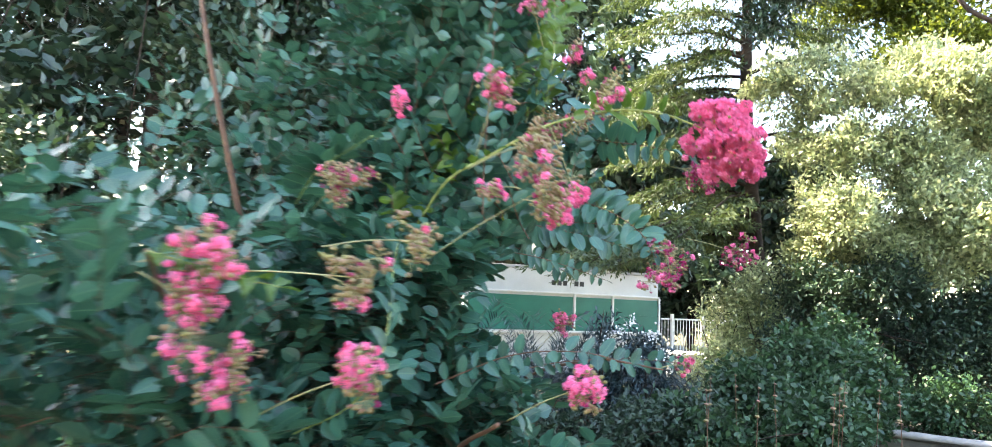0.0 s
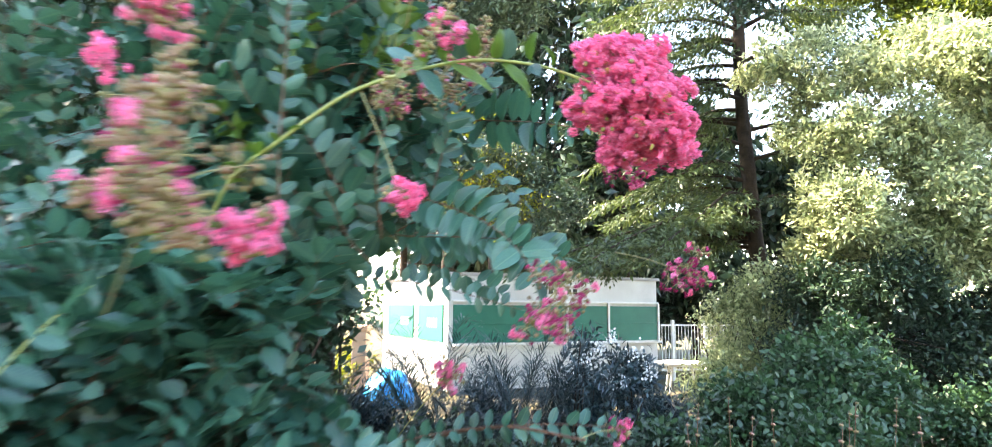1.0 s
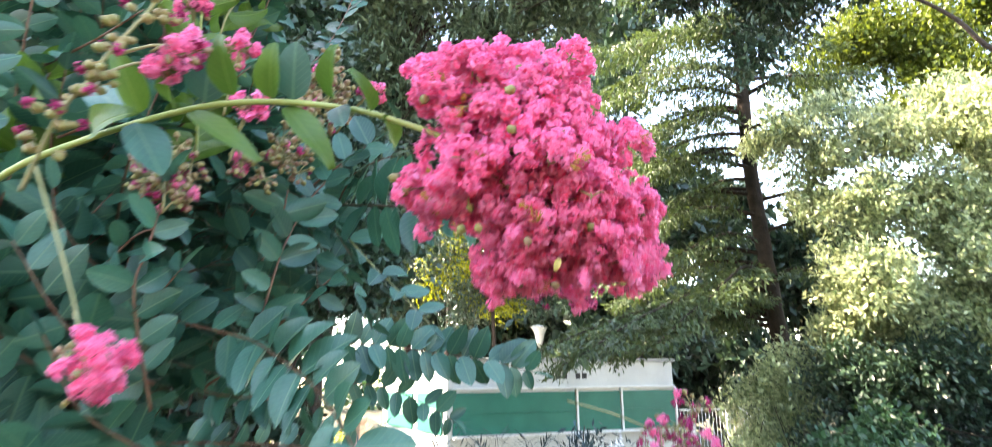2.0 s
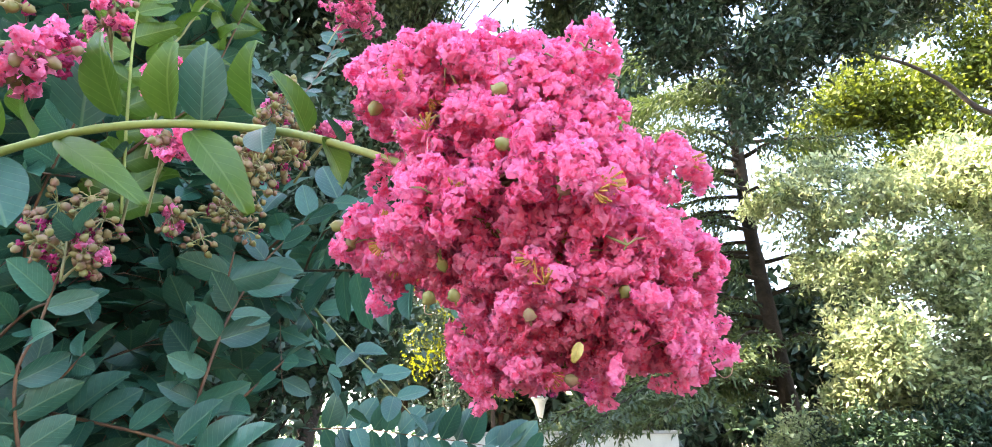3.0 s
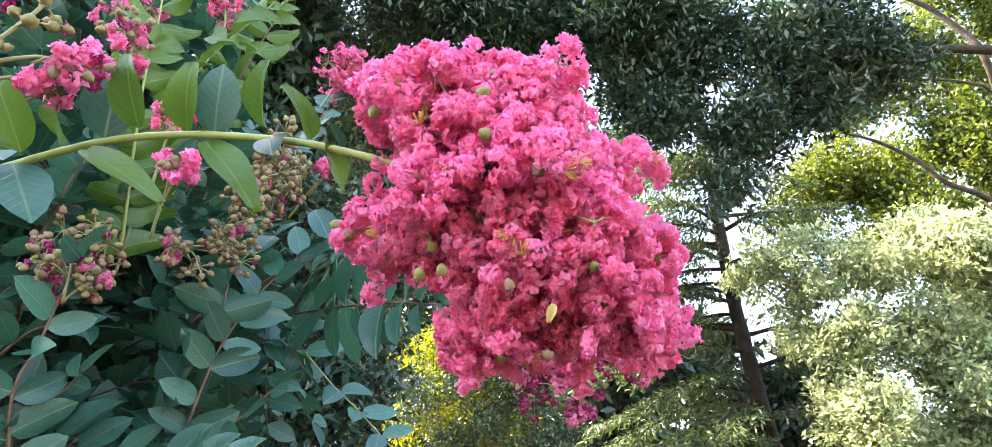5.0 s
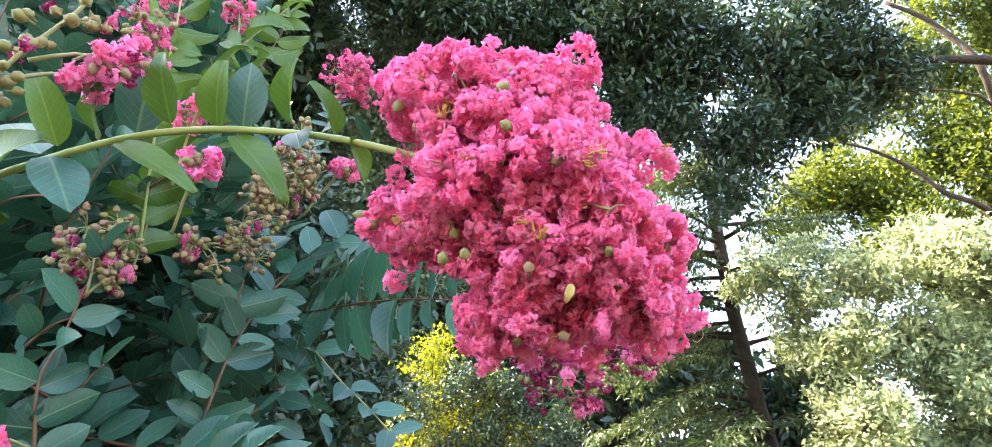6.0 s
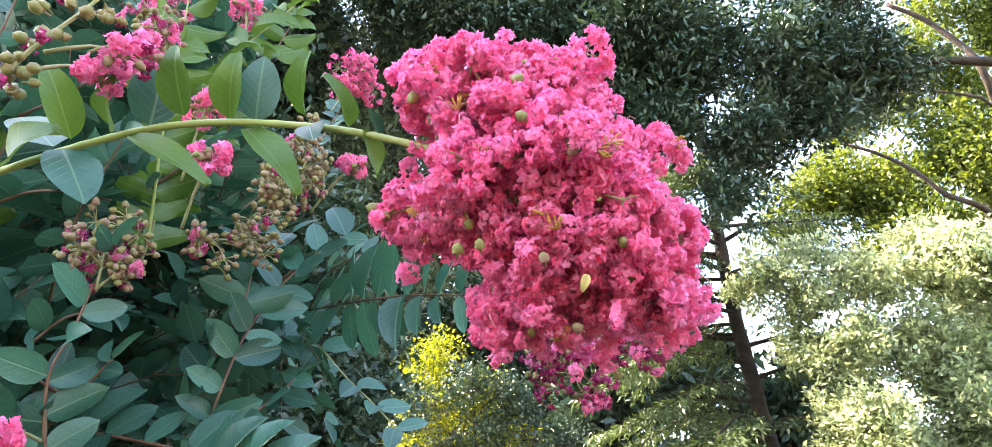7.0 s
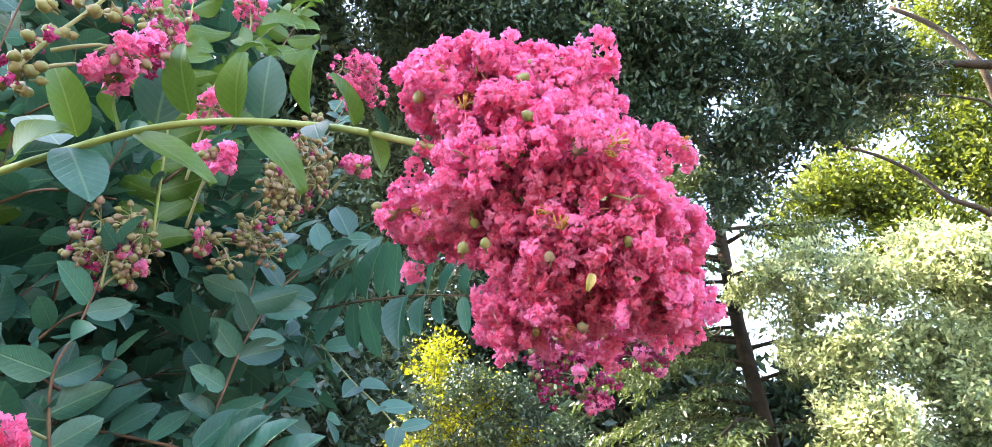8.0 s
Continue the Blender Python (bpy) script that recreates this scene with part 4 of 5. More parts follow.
def petal_arrays(rng, R, seg=13, petals=15, steps=(0.0, 0.6, 1.0)):
    """One puffed flower that faces up: overlapping petals with finely crimped edges."""
    vs, fs = [], []
    for i in range(petals):
        ring_of = petals * 3 // 5
        a = i * 2 * math.pi / ring_of + rng.uniform(-0.25, 0.25)
        polar = rng.uniform(0.8, 1.5) if i < ring_of else rng.uniform(0.05, 0.75)
        out = Vector((math.cos(a) * math.sin(polar), math.sin(a) * math.sin(polar), math.cos(polar)))
        n = (out + Vector((rng.gauss(0, 0.35), rng.gauss(0, 0.35), rng.gauss(0, 0.35)))).normalized()
        e1 = n.cross(Vector((0.3, 0.2, 0.93))).normalized()
        e2 = n.cross(e1)
        c = out * R * rng.uniform(0.6, 0.86)
        size = R * rng.uniform(0.24, 0.36) * min(1.0, 3.9 / math.sqrt(petals))
        off = Vector((rng.uniform(0, 50), rng.uniform(0, 50), rng.uniform(0, 50)))
        rings = []
        for q in steps:
            ring = []
            for s in range(seg if q else 1):
                t = 2 * math.pi * s / seg
                crimp = (1 if s % 2 else -1) * rng.uniform(0.3, 1.0)
                spoke = size * q * (1 + 0.14 * q * math.sin(3 * t + off.x) + 0.2 * q * q * crimp)
                p = c + (e1 * math.cos(t) + e2 * math.sin(t)) * spoke
                w = noise.noise_vector((p / R) * 5.0 + off)
                p = p + w * R * 0.13 * (0.4 + q) + n * size * (0.2 * q * math.sin(3 * t + off.y) + 0.3 * q * q * crimp - 0.42 * q * q)
                ring.append(len(vs))
                vs.append(tuple(p))
            rings.append(ring)
        claw = len(vs)
        vs.append((0, 0, -0.1 * R))
        for s in range(seg):
            m = (s + 1) % seg
            fs.append((rings[0][0], rings[1][s], rings[1][m]))
            for u in range(1, len(steps) - 1):
                A, B = rings[u], rings[u + 1]
                fs += [(A[s], B[s], B[m]), (A[s], B[m], A[m])]
        fs.append((claw, rings[1][0], rings[1][1]))
    return np.array(vs), np.array(fs)


def flower_meshes(material, R, n, seed, *detail):
    rng = random.Random(seed)
    out = []
    for _ in range(n):
        v, f = petal_arrays(rng, R, *detail)
        out.append(mesh_from("flower", v, f, None, material))
    return out


FLOWERS = flower_meshes(PINK, 0.0168, 8, 1, 11, 30)
FILLING = [petal_arrays(random.Random(70 + i), 0.0168, 9, 20) for i in range(5)]
SMALL_FLOWERS = flower_meshes(PINK, 0.0168, 6, 3, 9, 16, (0.0, 0.6, 1.0))
FADED = flower_meshes(WINE, 0.011, 4, 2, 7, 8, (0.0, 0.6, 1.0))


def capsule_mesh(material, seed, r=0.0047, sides=6):
    """A round capsule with a short point, in a toothed calyx on its stalk, turned in one piece."""
    rng = random.Random(seed)
    profile = [(0.17, -2.3), (0.2, -1.5), (0.4, -1.0), (1.12, -0.7), (1.0, -0.35), (1.02, 0.1), (0.78, 0.65), (0.3, 1.0)]
    vs, fs = [], []
    for k, (a, z) in enumerate(profile):
        for s in range(sides):
            t = 2 * math.pi * s / sides
            w = a * (1 + (0.16 * (-1) ** s if k == 3 else rng.uniform(-0.04, 0.04)))
            vs.append((r * w * math.cos(t), r * w * math.sin(t), r * (z + (0.12 * (-1) ** s if k == 3 else 0))))
    vs.append((0, 0, 1.3 * r))
    for k in range(len(profile) - 1):
        for s in range(sides):
            a, b = k * sides + s, k * sides + (s + 1) % sides
            fs += [(a, b, b + sides), (a, b + sides, a + sides)]
    top = (len(profile) - 1) * sides
    fs += [(top + s, top + (s + 1) % sides, len(vs) - 1) for s in range(sides)]
    return mesh_from("seed_capsule", np.array(vs), np.array(fs), None, material)


CAPSULES = [capsule_mesh(CAPSULE, 5, 0.0052), capsule_mesh(CAPSULE, 6, 0.0045), capsule_mesh(CAPSULE_GREEN, 7)]
GREEN_CAPSULES = [capsule_mesh(CAPSULE_GREEN, 8, 0.0052), capsule_mesh(CAPSULE_GREEN, 9, 0.0047)]


def stamen_mesh():
    rng = random.Random(12)
    runs = []
    for i in range(16):
        d = Vector((rng.uniform(-1, 1), rng.uniform(-1, 1), rng.uniform(0.6, 1.6))).normalized()
        runs.append(([Vector((0, 0, 0)), d * 0.006, d * 0.011, d * 0.012 + Vector((0, 0, 0.001))], 0.0004, 0.0007, 4))
    return tubes("stamen_tuft", runs, GOLD)


def thread_mesh(seed):
    """One long curled outer stamen."""
    rng = random.Random(seed)
    runs = []
    for i in range(1):
        d = Vector((rng.uniform(-0.7, 0.7), rng.uniform(-0.7, 0.7), 1)).normalized()
        s = d.cross(Vector((rng.gauss(0, 1), rng.gauss(0, 1), rng.gauss(0, 1)))).normalized()
        line = spline([(0, 0, 0), d * 0.013, d * 0.02 + s * 0.004, d * 0.021 + s * 0.011, d * 0.016 + s * 0.013], 0.003)
        runs.append((line, 0.0004, 0.0003, 3))
    return tubes("curled_stamen", runs, THREAD)


STAMENS = stamen_mesh()
THREADS = [thread_mesh(3), thread_mesh(4), thread_mesh(5)]


def spun(place, facing, rng, scale=1.0):
    z = Vector(facing).normalized()
    q = z.to_track_quat("Z", "Y").to_matrix().to_4x4() @ Matrix.Rotation(rng.uniform(0, 6.28), 4, "Z")
    return Matrix.Translation(place) @ q @ Matrix.Scale(scale, 4)


def flower_head(shrub, seed, base, lumps, flowers, capsules=0, faded=0, label="", caps=None, scale=1.0, inner=0.35, stamens=0):
    """A flower head: stalks from its base to its lumps (x, y, z, r), crinkled flowers and seed capsules on them."""
    rng = random.Random(seed)
    base = Vector(base)
    mid = sum((Vector(q[:3]) for q in lumps), Vector()) / len(lumps)
    runs = [(spline([base, base.lerp(mid, 0.5) + Vector((0, 0, 0.008)), mid], 0.015), 0.0021, 0.0014, 6)]
    spots = []
    vol = [q[3] ** 2 for q in lumps]
    for q in lumps:
        c = Vector(q[:3])
        o = base.lerp(mid, rng.uniform(max(0.3, 1 - 0.07 / max(0.07, (mid - base).length)), 1.0))
        runs.append((spline([o, o.lerp(c, 0.5) + Vector((0, 0, 0.005)), c], 0.015), 0.0016, 0.0009, 5))
    kinds = ["f"] * flowers + ["c"] * capsules + ["w"] * faded
    rng.shuffle(kinds)
    for kind in kinds:
        q = rng.choices(lumps, vol)[0]
        c = Vector(q[:3])
        d = Vector((rng.gauss(0, 1), rng.gauss(0, 1), rng.gauss(0, 1))).normalized()
        r = q[3] * (inner + (1 - inner) * rng.random() ** 0.5)
        if kind == "c":
            r = q[3] * (rng.uniform(1.05, 1.4) if inner > 0.5 else rng.uniform(0.7, 1.15))
        p = c + d * r
        spots.append((kind, p, d))
        if kind != "f" or rng.random() < 0.4:
            runs.append(([c, c.lerp(p, 0.5) + Vector((0, 0, 0.002)), p], 0.0009, 0.0006, 4))
    head = part("flower_head", tubes("flower_head", runs, PALESTEM), None, shrub, label)
    for i, (kind, p, d) in enumerate(spots):
        if kind == "f":
            name, me, s = "flower", rng.choice(FLOWERS if inner > 0.5 else SMALL_FLOWERS), rng.uniform(0.75, 1.1) * scale
        elif kind == "w":
            name, me, s = "faded_flower", rng.choice(FADED), rng.uniform(0.7, 1.1) * scale
        else:
            name, me, s = "seed_capsule", rng.choice(caps or CAPSULES), rng.uniform(0.75, 1.15)
        face = d + Vector((rng.gauss(0, 0.25), rng.gauss(0, 0.25), rng.gauss(0, 0.25)))
        attach(new(name, me), head).matrix_basis = spun(p, face, rng, s)
        if kind == "f" and stamens and rng.random() < stamens:
            attach(new("stamen_tuft", STAMENS), head).matrix_basis = spun(p + Vector(d) * 0.004, face, rng, 1.0)
        if kind == "f" and stamens and rng.random() < 2 * stamens:
            attach(new("curled_stamen", rng.choice(THREADS)), head).matrix_basis = spun(p, face, rng, 1.0)
    return head


def lumps_round(rng, centre, radius, n, size, stretch=(1, 1, 1)):
    out = []
    for _ in range(n):
        d = Vector((rng.gauss(0, 1), rng.gauss(0, 1), rng.gauss(0, 1))).normalized() * radius * rng.uniform(0.3, 1)
        out.append((centre[0] + d.x * stretch[0], centre[1] + d.y * stretch[1], centre[2] + d.z * stretch[2], size * rng.uniform(0.8, 1.2)))
    return out


def myrtle():
    rng = random.Random(5)
    th = thing("crape_myrtle", "large crape myrtle shrub with pink flower heads and blue-green leaves", "shrub", at=(-0.55, 2.9, 0))
    # main stems from the ground
    for pts, r0, r1 in (
        ([(-0.5, 2.95, -0.05), (-0.52, 2.9, 0.6), (-0.48, 2.82, 1.2), (-0.4, 2.68, 1.65), (-0.308, 2.544, 1.874)], 0.02, 0.0085),
        ([(-0.6, 2.95, -0.05), (-0.75, 2.85, 0.8), (-0.95, 2.6, 1.6), (-1.1, 2.4, 2.4), (-1.2, 2.3, 3.0)], 0.022, 0.008),
        ([(-0.55, 3.05, -0.05), (-0.5, 3.05, 0.9), (-0.35, 3.05, 1.9), (-0.2, 3.0, 2.6), (-0.1, 2.95, 3.2)], 0.024, 0.008),
        ([(-0.62, 2.85, -0.05), (-0.75, 2.5, 0.7), (-0.8, 2.0, 1.3), (-0.65, 1.5, 1.6), (-0.5, 1.2, 1.7)], 0.02, 0.007),
        ([(-0.5, 2.85, -0.05), (-0.3, 2.6, 0.6), (-0.05, 2.2, 1.1), (0.15, 1.8, 1.3)], 0.016, 0.006),
        ([(-0.7, 3.0, -0.05), (-1.1, 2.7, 0.7), (-1.5, 2.1, 1.4), (-1.7, 1.6, 2.2)], 0.02, 0.007),
        ([(-0.45, 3.0, -0.05), (-0.2, 3.05, 0.8), (0.1, 3.1, 1.25), (0.45, 3.05, 1.38), (0.75, 3.0, 1.36)], 0.014, 0.004),
    ):
        twig("stem", pts, r0, r1, REDSTEM, th, "reddish brown woody stem", 0.05)

    # the arching green stem that carries the great flower head
    arch, line = twig("arching_stem", [(-0.308, 2.544, 1.874), (-0.147, 2.407, 2.07), (0.032, 2.32, 2.159), (0.2, 2.265, 2.24), (0.314, 2.265, 2.283), (0.45, 2.259, 2.309), (0.546, 2.264, 2.314), (0.648, 2.271, 2.3), (0.717, 2.264, 2.274), (0.79, 2.252, 2.238)], 0.0054, 0.0034, GREENSTEM, th, "yellow-green arching stem")
    for base, tip, twist, kind, wide in UPPER_LEAVES + LOWER_LEAVES:
        b, e = Vector(base), Vector(tip)
        leaf(b, e - b, (Vector((0.4, -0.7, -0.15)) if kind < 4 else Vector((0.2, -0.7, 0.35))) + Vector(twist), (e - b).length, (e - b).length * wide * (0.88 if kind < 4 else 0.9), LEAF_YOUNG[kind] if kind < 4 else LEAF_OLD[kind - 4], arch)
    leaf_pairs(rng, line[: int(len(line) * 0.42)], arch, 0.06, 0.05, 0.1, 10, 0.3, 0.5, LEAF_YOUNG + LEAF_OLD)

    # leafy side shoots: points, leaf length, spacing, roll, wood, young
    for pts, size, gap, roll, wood, young in SHOOTS:
        ob, ln = twig("shoot", pts, 0.0028, 0.0014, wood, th)
        leaf_pairs(rng, ln, ob, size, gap, 0.05, roll, 0.2, 0.45, LEAF_YOUNG if young else LEAF_OLD)
    return th


# leaves of the arching stem: base, tip, turn of the face, shape, breadth
UPPER_LEAVES = [
    ((0.389, 2.257, 2.308), (0.393, 2.201, 2.362), (0.3, 0, 0), 0, 0.50),
    ((0.437, 2.254, 2.314), (0.456, 2.196, 2.321), (-0.3, 0, 0.1), 0, 0.62),
    ((0.507, 2.258, 2.322), (0.509, 2.204, 2.372), (-0.35, 0, 0), 0, 0.55),
    ((0.553, 2.264, 2.318), (0.57, 2.212, 2.355), (-0.3, 0, 0), 1, 0.50),
    ((0.576, 2.272, 2.316), (0.588, 2.242, 2.378), (0, -0.2, -0.8), 6, 0.68),
    ((0.633, 2.263, 2.31), (0.637, 2.21, 2.348), (-0.7, 0, 0), 1, 0.42),
    ((0.677, 2.263, 2.292), (0.678, 2.215, 2.32), (0.4, 0, 0), 1, 0.45),
    ((0.45, 2.259, 2.307), (0.56, 2.237, 2.235), (0.2, -0.2, 0.2), 0, 0.24),
]
LOWER_LEAVES = [
    ((0.567, 2.271, 2.309), (0.64, 2.253, 2.229), (0.2, -0.2, 0.2), 0, 0.36),
    ((0.466, 2.265, 2.319), (0.488, 2.232, 2.385), (0, -0.2, -0.8), 6, 0.78),
    ((0.384, 2.256, 2.296), (0.437, 2.243, 2.225), (0.2, 0, 0.2), 4, 0.62),
    ((0.326, 2.258, 2.289), (0.397, 2.204, 2.29), (0, 0, 0.1), 0, 0.5),
    ((0.368, 2.261, 2.304), (0.306, 2.267, 2.366), (0, 0, 0.4), 6, 0.70),
    ((0.707, 2.262, 2.28), (0.709, 2.23, 2.288), (0.2, 0, 0.3), 4, 0.60),
    ((0.692, 2.26, 2.285), (0.702, 2.31, 2.256), (0, 0, 0.2), 0, 0.45),
    ((0.635, 2.267, 2.302), (0.652, 2.241, 2.268), (0, -0.2, -0.6), 4, 0.70),
]

SHOOTS = [
    # sprig under the great flower head and its neighbours
    ([(0.3, 3.081, 2.42), (0.464, 2.903, 2.362), (0.598, 2.773, 2.316), (0.717, 2.675, 2.271)], 0.098, 0.046, 86, REDSTEM, False),
    ([(0.3, 3.081, 2.42), (0.343, 3.018, 2.441), (0.388, 2.984, 2.474), (0.479, 2.951, 2.491)], 0.075, 0.045, 30, REDSTEM, False),
    ([(0.283, 3.058, 2.395), (0.399, 3.059, 2.265), (0.468, 3.044, 2.201), (0.549, 3.039, 2.118)], 0.075, 0.06, 40, PALESTEM, False),
    ([(0.312, 2.721, 2.1), (0.337, 2.733, 2.225), (0.353, 2.756, 2.295), (0.366, 2.785, 2.35), (0.419, 2.81, 2.424)], 0.08, 0.045, 70, REDSTEM, False),
]
SHOOTS += [
    ([(0.2, 2.6, 1.95), (0.199, 2.53, 2.127), (0.215, 2.528, 2.201), (0.232, 2.525, 2.275), (0.254, 2.518, 2.32)], 0.075, 0.042, 60, REDSTEM, False),
    ([(-0.05, 2.75, 2.14), (0.1, 2.7, 2.115), (0.3, 2.686, 2.071), (0.4, 2.622, 2.033), (0.5, 2.552, 1.983), (0.59, 2.48, 1.905), (0.63, 2.45, 1.83)], 0.092, 0.032, 78, REDSTEM, False),
    ([(0.3, 2.72, 2.03), (0.2, 2.75, 1.98), (0.42, 2.66, 1.96), (0.52, 2.6, 1.95)], 0.06, 0.04, 80, REDSTEM, False),
]
TALL_SHOOTS = [
    ([(0.12, 2.75, 2.4), (0.21, 2.668, 2.651), (0.236, 2.679, 2.745), (0.272, 2.695, 2.832), (0.347, 2.739, 2.983)], 0.08, 0.034, 25, PALESTEM, True),
    ([(0.2, 2.65, 2.4), (0.237, 2.569, 2.629), (0.239, 2.564, 2.749), (0.236, 2.559, 2.867)], 0.075, 0.034, 40, GREENSTEM, True),
    ([(0.0, 2.85, 2.5), (0.12, 2.9, 2.75), (0.2, 2.9, 2.95), (0.26, 2.92, 3.15)], 0.075, 0.036, 20, REDSTEM, True),
    ([(-0.15, 2.6, 2.3), (-0.05, 2.5, 2.6), (0.02, 2.45, 2.85)], 0.055, 0.045, 15, REDSTEM, False),
    ([(0.0, 2.4, 1.95), (0.0, 2.38, 2.15), (0.01, 2.37, 2.4), (0.02, 2.36, 2.65)], 0.058, 0.05, 25, REDSTEM, False),
]
TALL_SHOOTS += [
    ([(0.1, 3.0, 2.6), (0.16, 3.3, 3.0), (0.16, 3.55, 3.4)], 0.06, 0.045, 0, REDSTEM, False),
    ([(-0.107, 2.91, 1.871), (0.017, 3.027, 1.864), (0.177, 3.15, 1.847), (0.325, 3.273, 1.813), (0.512, 3.403, 1.759)], 0.062, 0.045, 85, REDSTEM, False),
    # shoots towards the path, lower down
    ([(-0.4, 1.75, 1.25), (-0.2, 1.62, 1.36), (-0.13, 1.63, 1.5), (-0.18, 1.85, 1.68), (-0.24, 2.12, 1.83)], 0.07, 0.036, 80, GREENSTEM, False),
    ([(-0.6, 2.1, 1.93), (-0.5, 1.98, 2.0), (-0.42, 1.92, 2.04), (-0.28, 1.9, 2.12)], 0.105, 0.022, 0, GREENSTEM, False),
    ([(0.0, 2.9, 1.3), (0.3, 3.0, 1.37), (0.6, 3.05, 1.395), (0.84, 3.1, 1.385)], 0.062, 0.045, 80, REDSTEM, False),
    ([(-0.1, 2.15, 1.35), (0.15, 2.1, 1.46), (0.364, 2.07, 1.484), (0.52, 2.02, 1.46)], 0.062, 0.045, 75, REDSTEM, False),
    ([(-0.5, 1.2, 1.7), (-0.35, 1.25, 1.66), (-0.25, 1.27, 1.64)], 0.06, 0.04, 20, GREENSTEM, True),
]

FRONT_SHOOTS = [
    ([(0.088, 2.568, 2.16), (0.144, 2.551, 2.205), (0.183, 2.56, 2.241), (0.233, 2.595, 2.249)], 0.075, 0.038, 30, REDSTEM, False),
    ([(0.012, 2.583, 2.223), (0.055, 2.583, 2.278), (0.08, 2.597, 2.322)], 0.072, 0.04, 60, REDSTEM, False),
    ([(0.156, 2.572, 2.058), (0.195, 2.578, 2.122), (0.245, 2.577, 2.178)], 0.078, 0.04, 50, REDSTEM, False),
    ([(0.273, 2.72, 2.127), (0.301, 2.733, 2.217), (0.332, 2.733, 2.289), (0.348, 2.725, 2.352)], 0.075, 0.042, 40, REDSTEM, False),
    ([(0.047, 2.499, 2.393), (0.13, 2.499, 2.412), (0.195, 2.558, 2.422)], 0.08, 0.042, 20, REDSTEM, False),
]
FRONT_SHOOTS += [
    ([(0.013, 2.486, 2.521), (0.112, 2.479, 2.557), (0.188, 2.484, 2.607)], 0.07, 0.042, 10, REDSTEM, False),
    ([(0.158, 2.647, 2.461), (0.226, 2.631, 2.507), (0.289, 2.657, 2.58)], 0.07, 0.045, 20, REDSTEM, False),
    ([(0.31, 2.872, 2.388), (0.374, 2.858, 2.43), (0.459, 2.887, 2.503)], 0.08, 0.05, 40, REDSTEM, False),
    ([(0.306, 2.751, 2.074), (0.368, 2.753, 2.128), (0.429, 2.764, 2.186)], 0.075, 0.045, 60, REDSTEM, False),
]


# leafy shoots in front of the leaning stem, close together
shoot_rng = random.Random(66)
HANGING = [([(-0.15, 4.2, 2.15), (0.0, 4.28, 2.15), (0.206, 4.339, 2.12), (0.458, 4.375, 2.08), (0.647, 4.401, 2.03)], 0.14, 0.05, 80, REDSTEM, False), ([(-0.2, 4.3, 2.0), (0.0, 4.35, 1.98), (0.15, 4.4, 1.92), (0.3, 4.4, 1.84)], 0.11, 0.055, 75, REDSTEM, False)]
NEAR_SHOOTS = []
for k in range(26):
    x, z = -0.34 + 0.44 * (k % 6) / 5 + shoot_rng.uniform(-0.03, 0.03), 1.93 + 0.14 * (k // 6) + shoot_rng.uniform(-0.04, 0.04)
    y = 2.5 + 0.1 * shoot_rng.random()
    dx, dz = shoot_rng.uniform(-0.1, 0.1), shoot_rng.uniform(0.08, 0.16)
    NEAR_SHOOTS.append(([(x - dx, y + 0.1, z - dz * 0.6), (x, y, z), (x + dx, y - 0.05, z + dz)], shoot_rng.uniform(0.075, 0.095), 0.042, shoot_rng.uniform(10, 70), REDSTEM, k % 7 == 0))
for k in range(22):
    x, z = -0.66 + 0.40 * (k % 5) / 4 + shoot_rng.uniform(-0.04, 0.04), 1.42 + 0.11 * (k // 5) + shoot_rng.uniform(-0.04, 0.04)
    y = 2.42 + 0.1 * shoot_rng.random()
    dx, dz = shoot_rng.uniform(-0.1, 0.06), shoot_rng.uniform(0.04, 0.14)
    NEAR_SHOOTS.append(([(x - dx, y + 0.1, z - dz * 0.6), (x, y, z), (x + dx, y - 0.06, z + dz)], shoot_rng.uniform(0.08, 0.1), 0.042, shoot_rng.uniform(10, 70), REDSTEM, k % 8 == 0))
NEAR_SHOOTS += HANGING


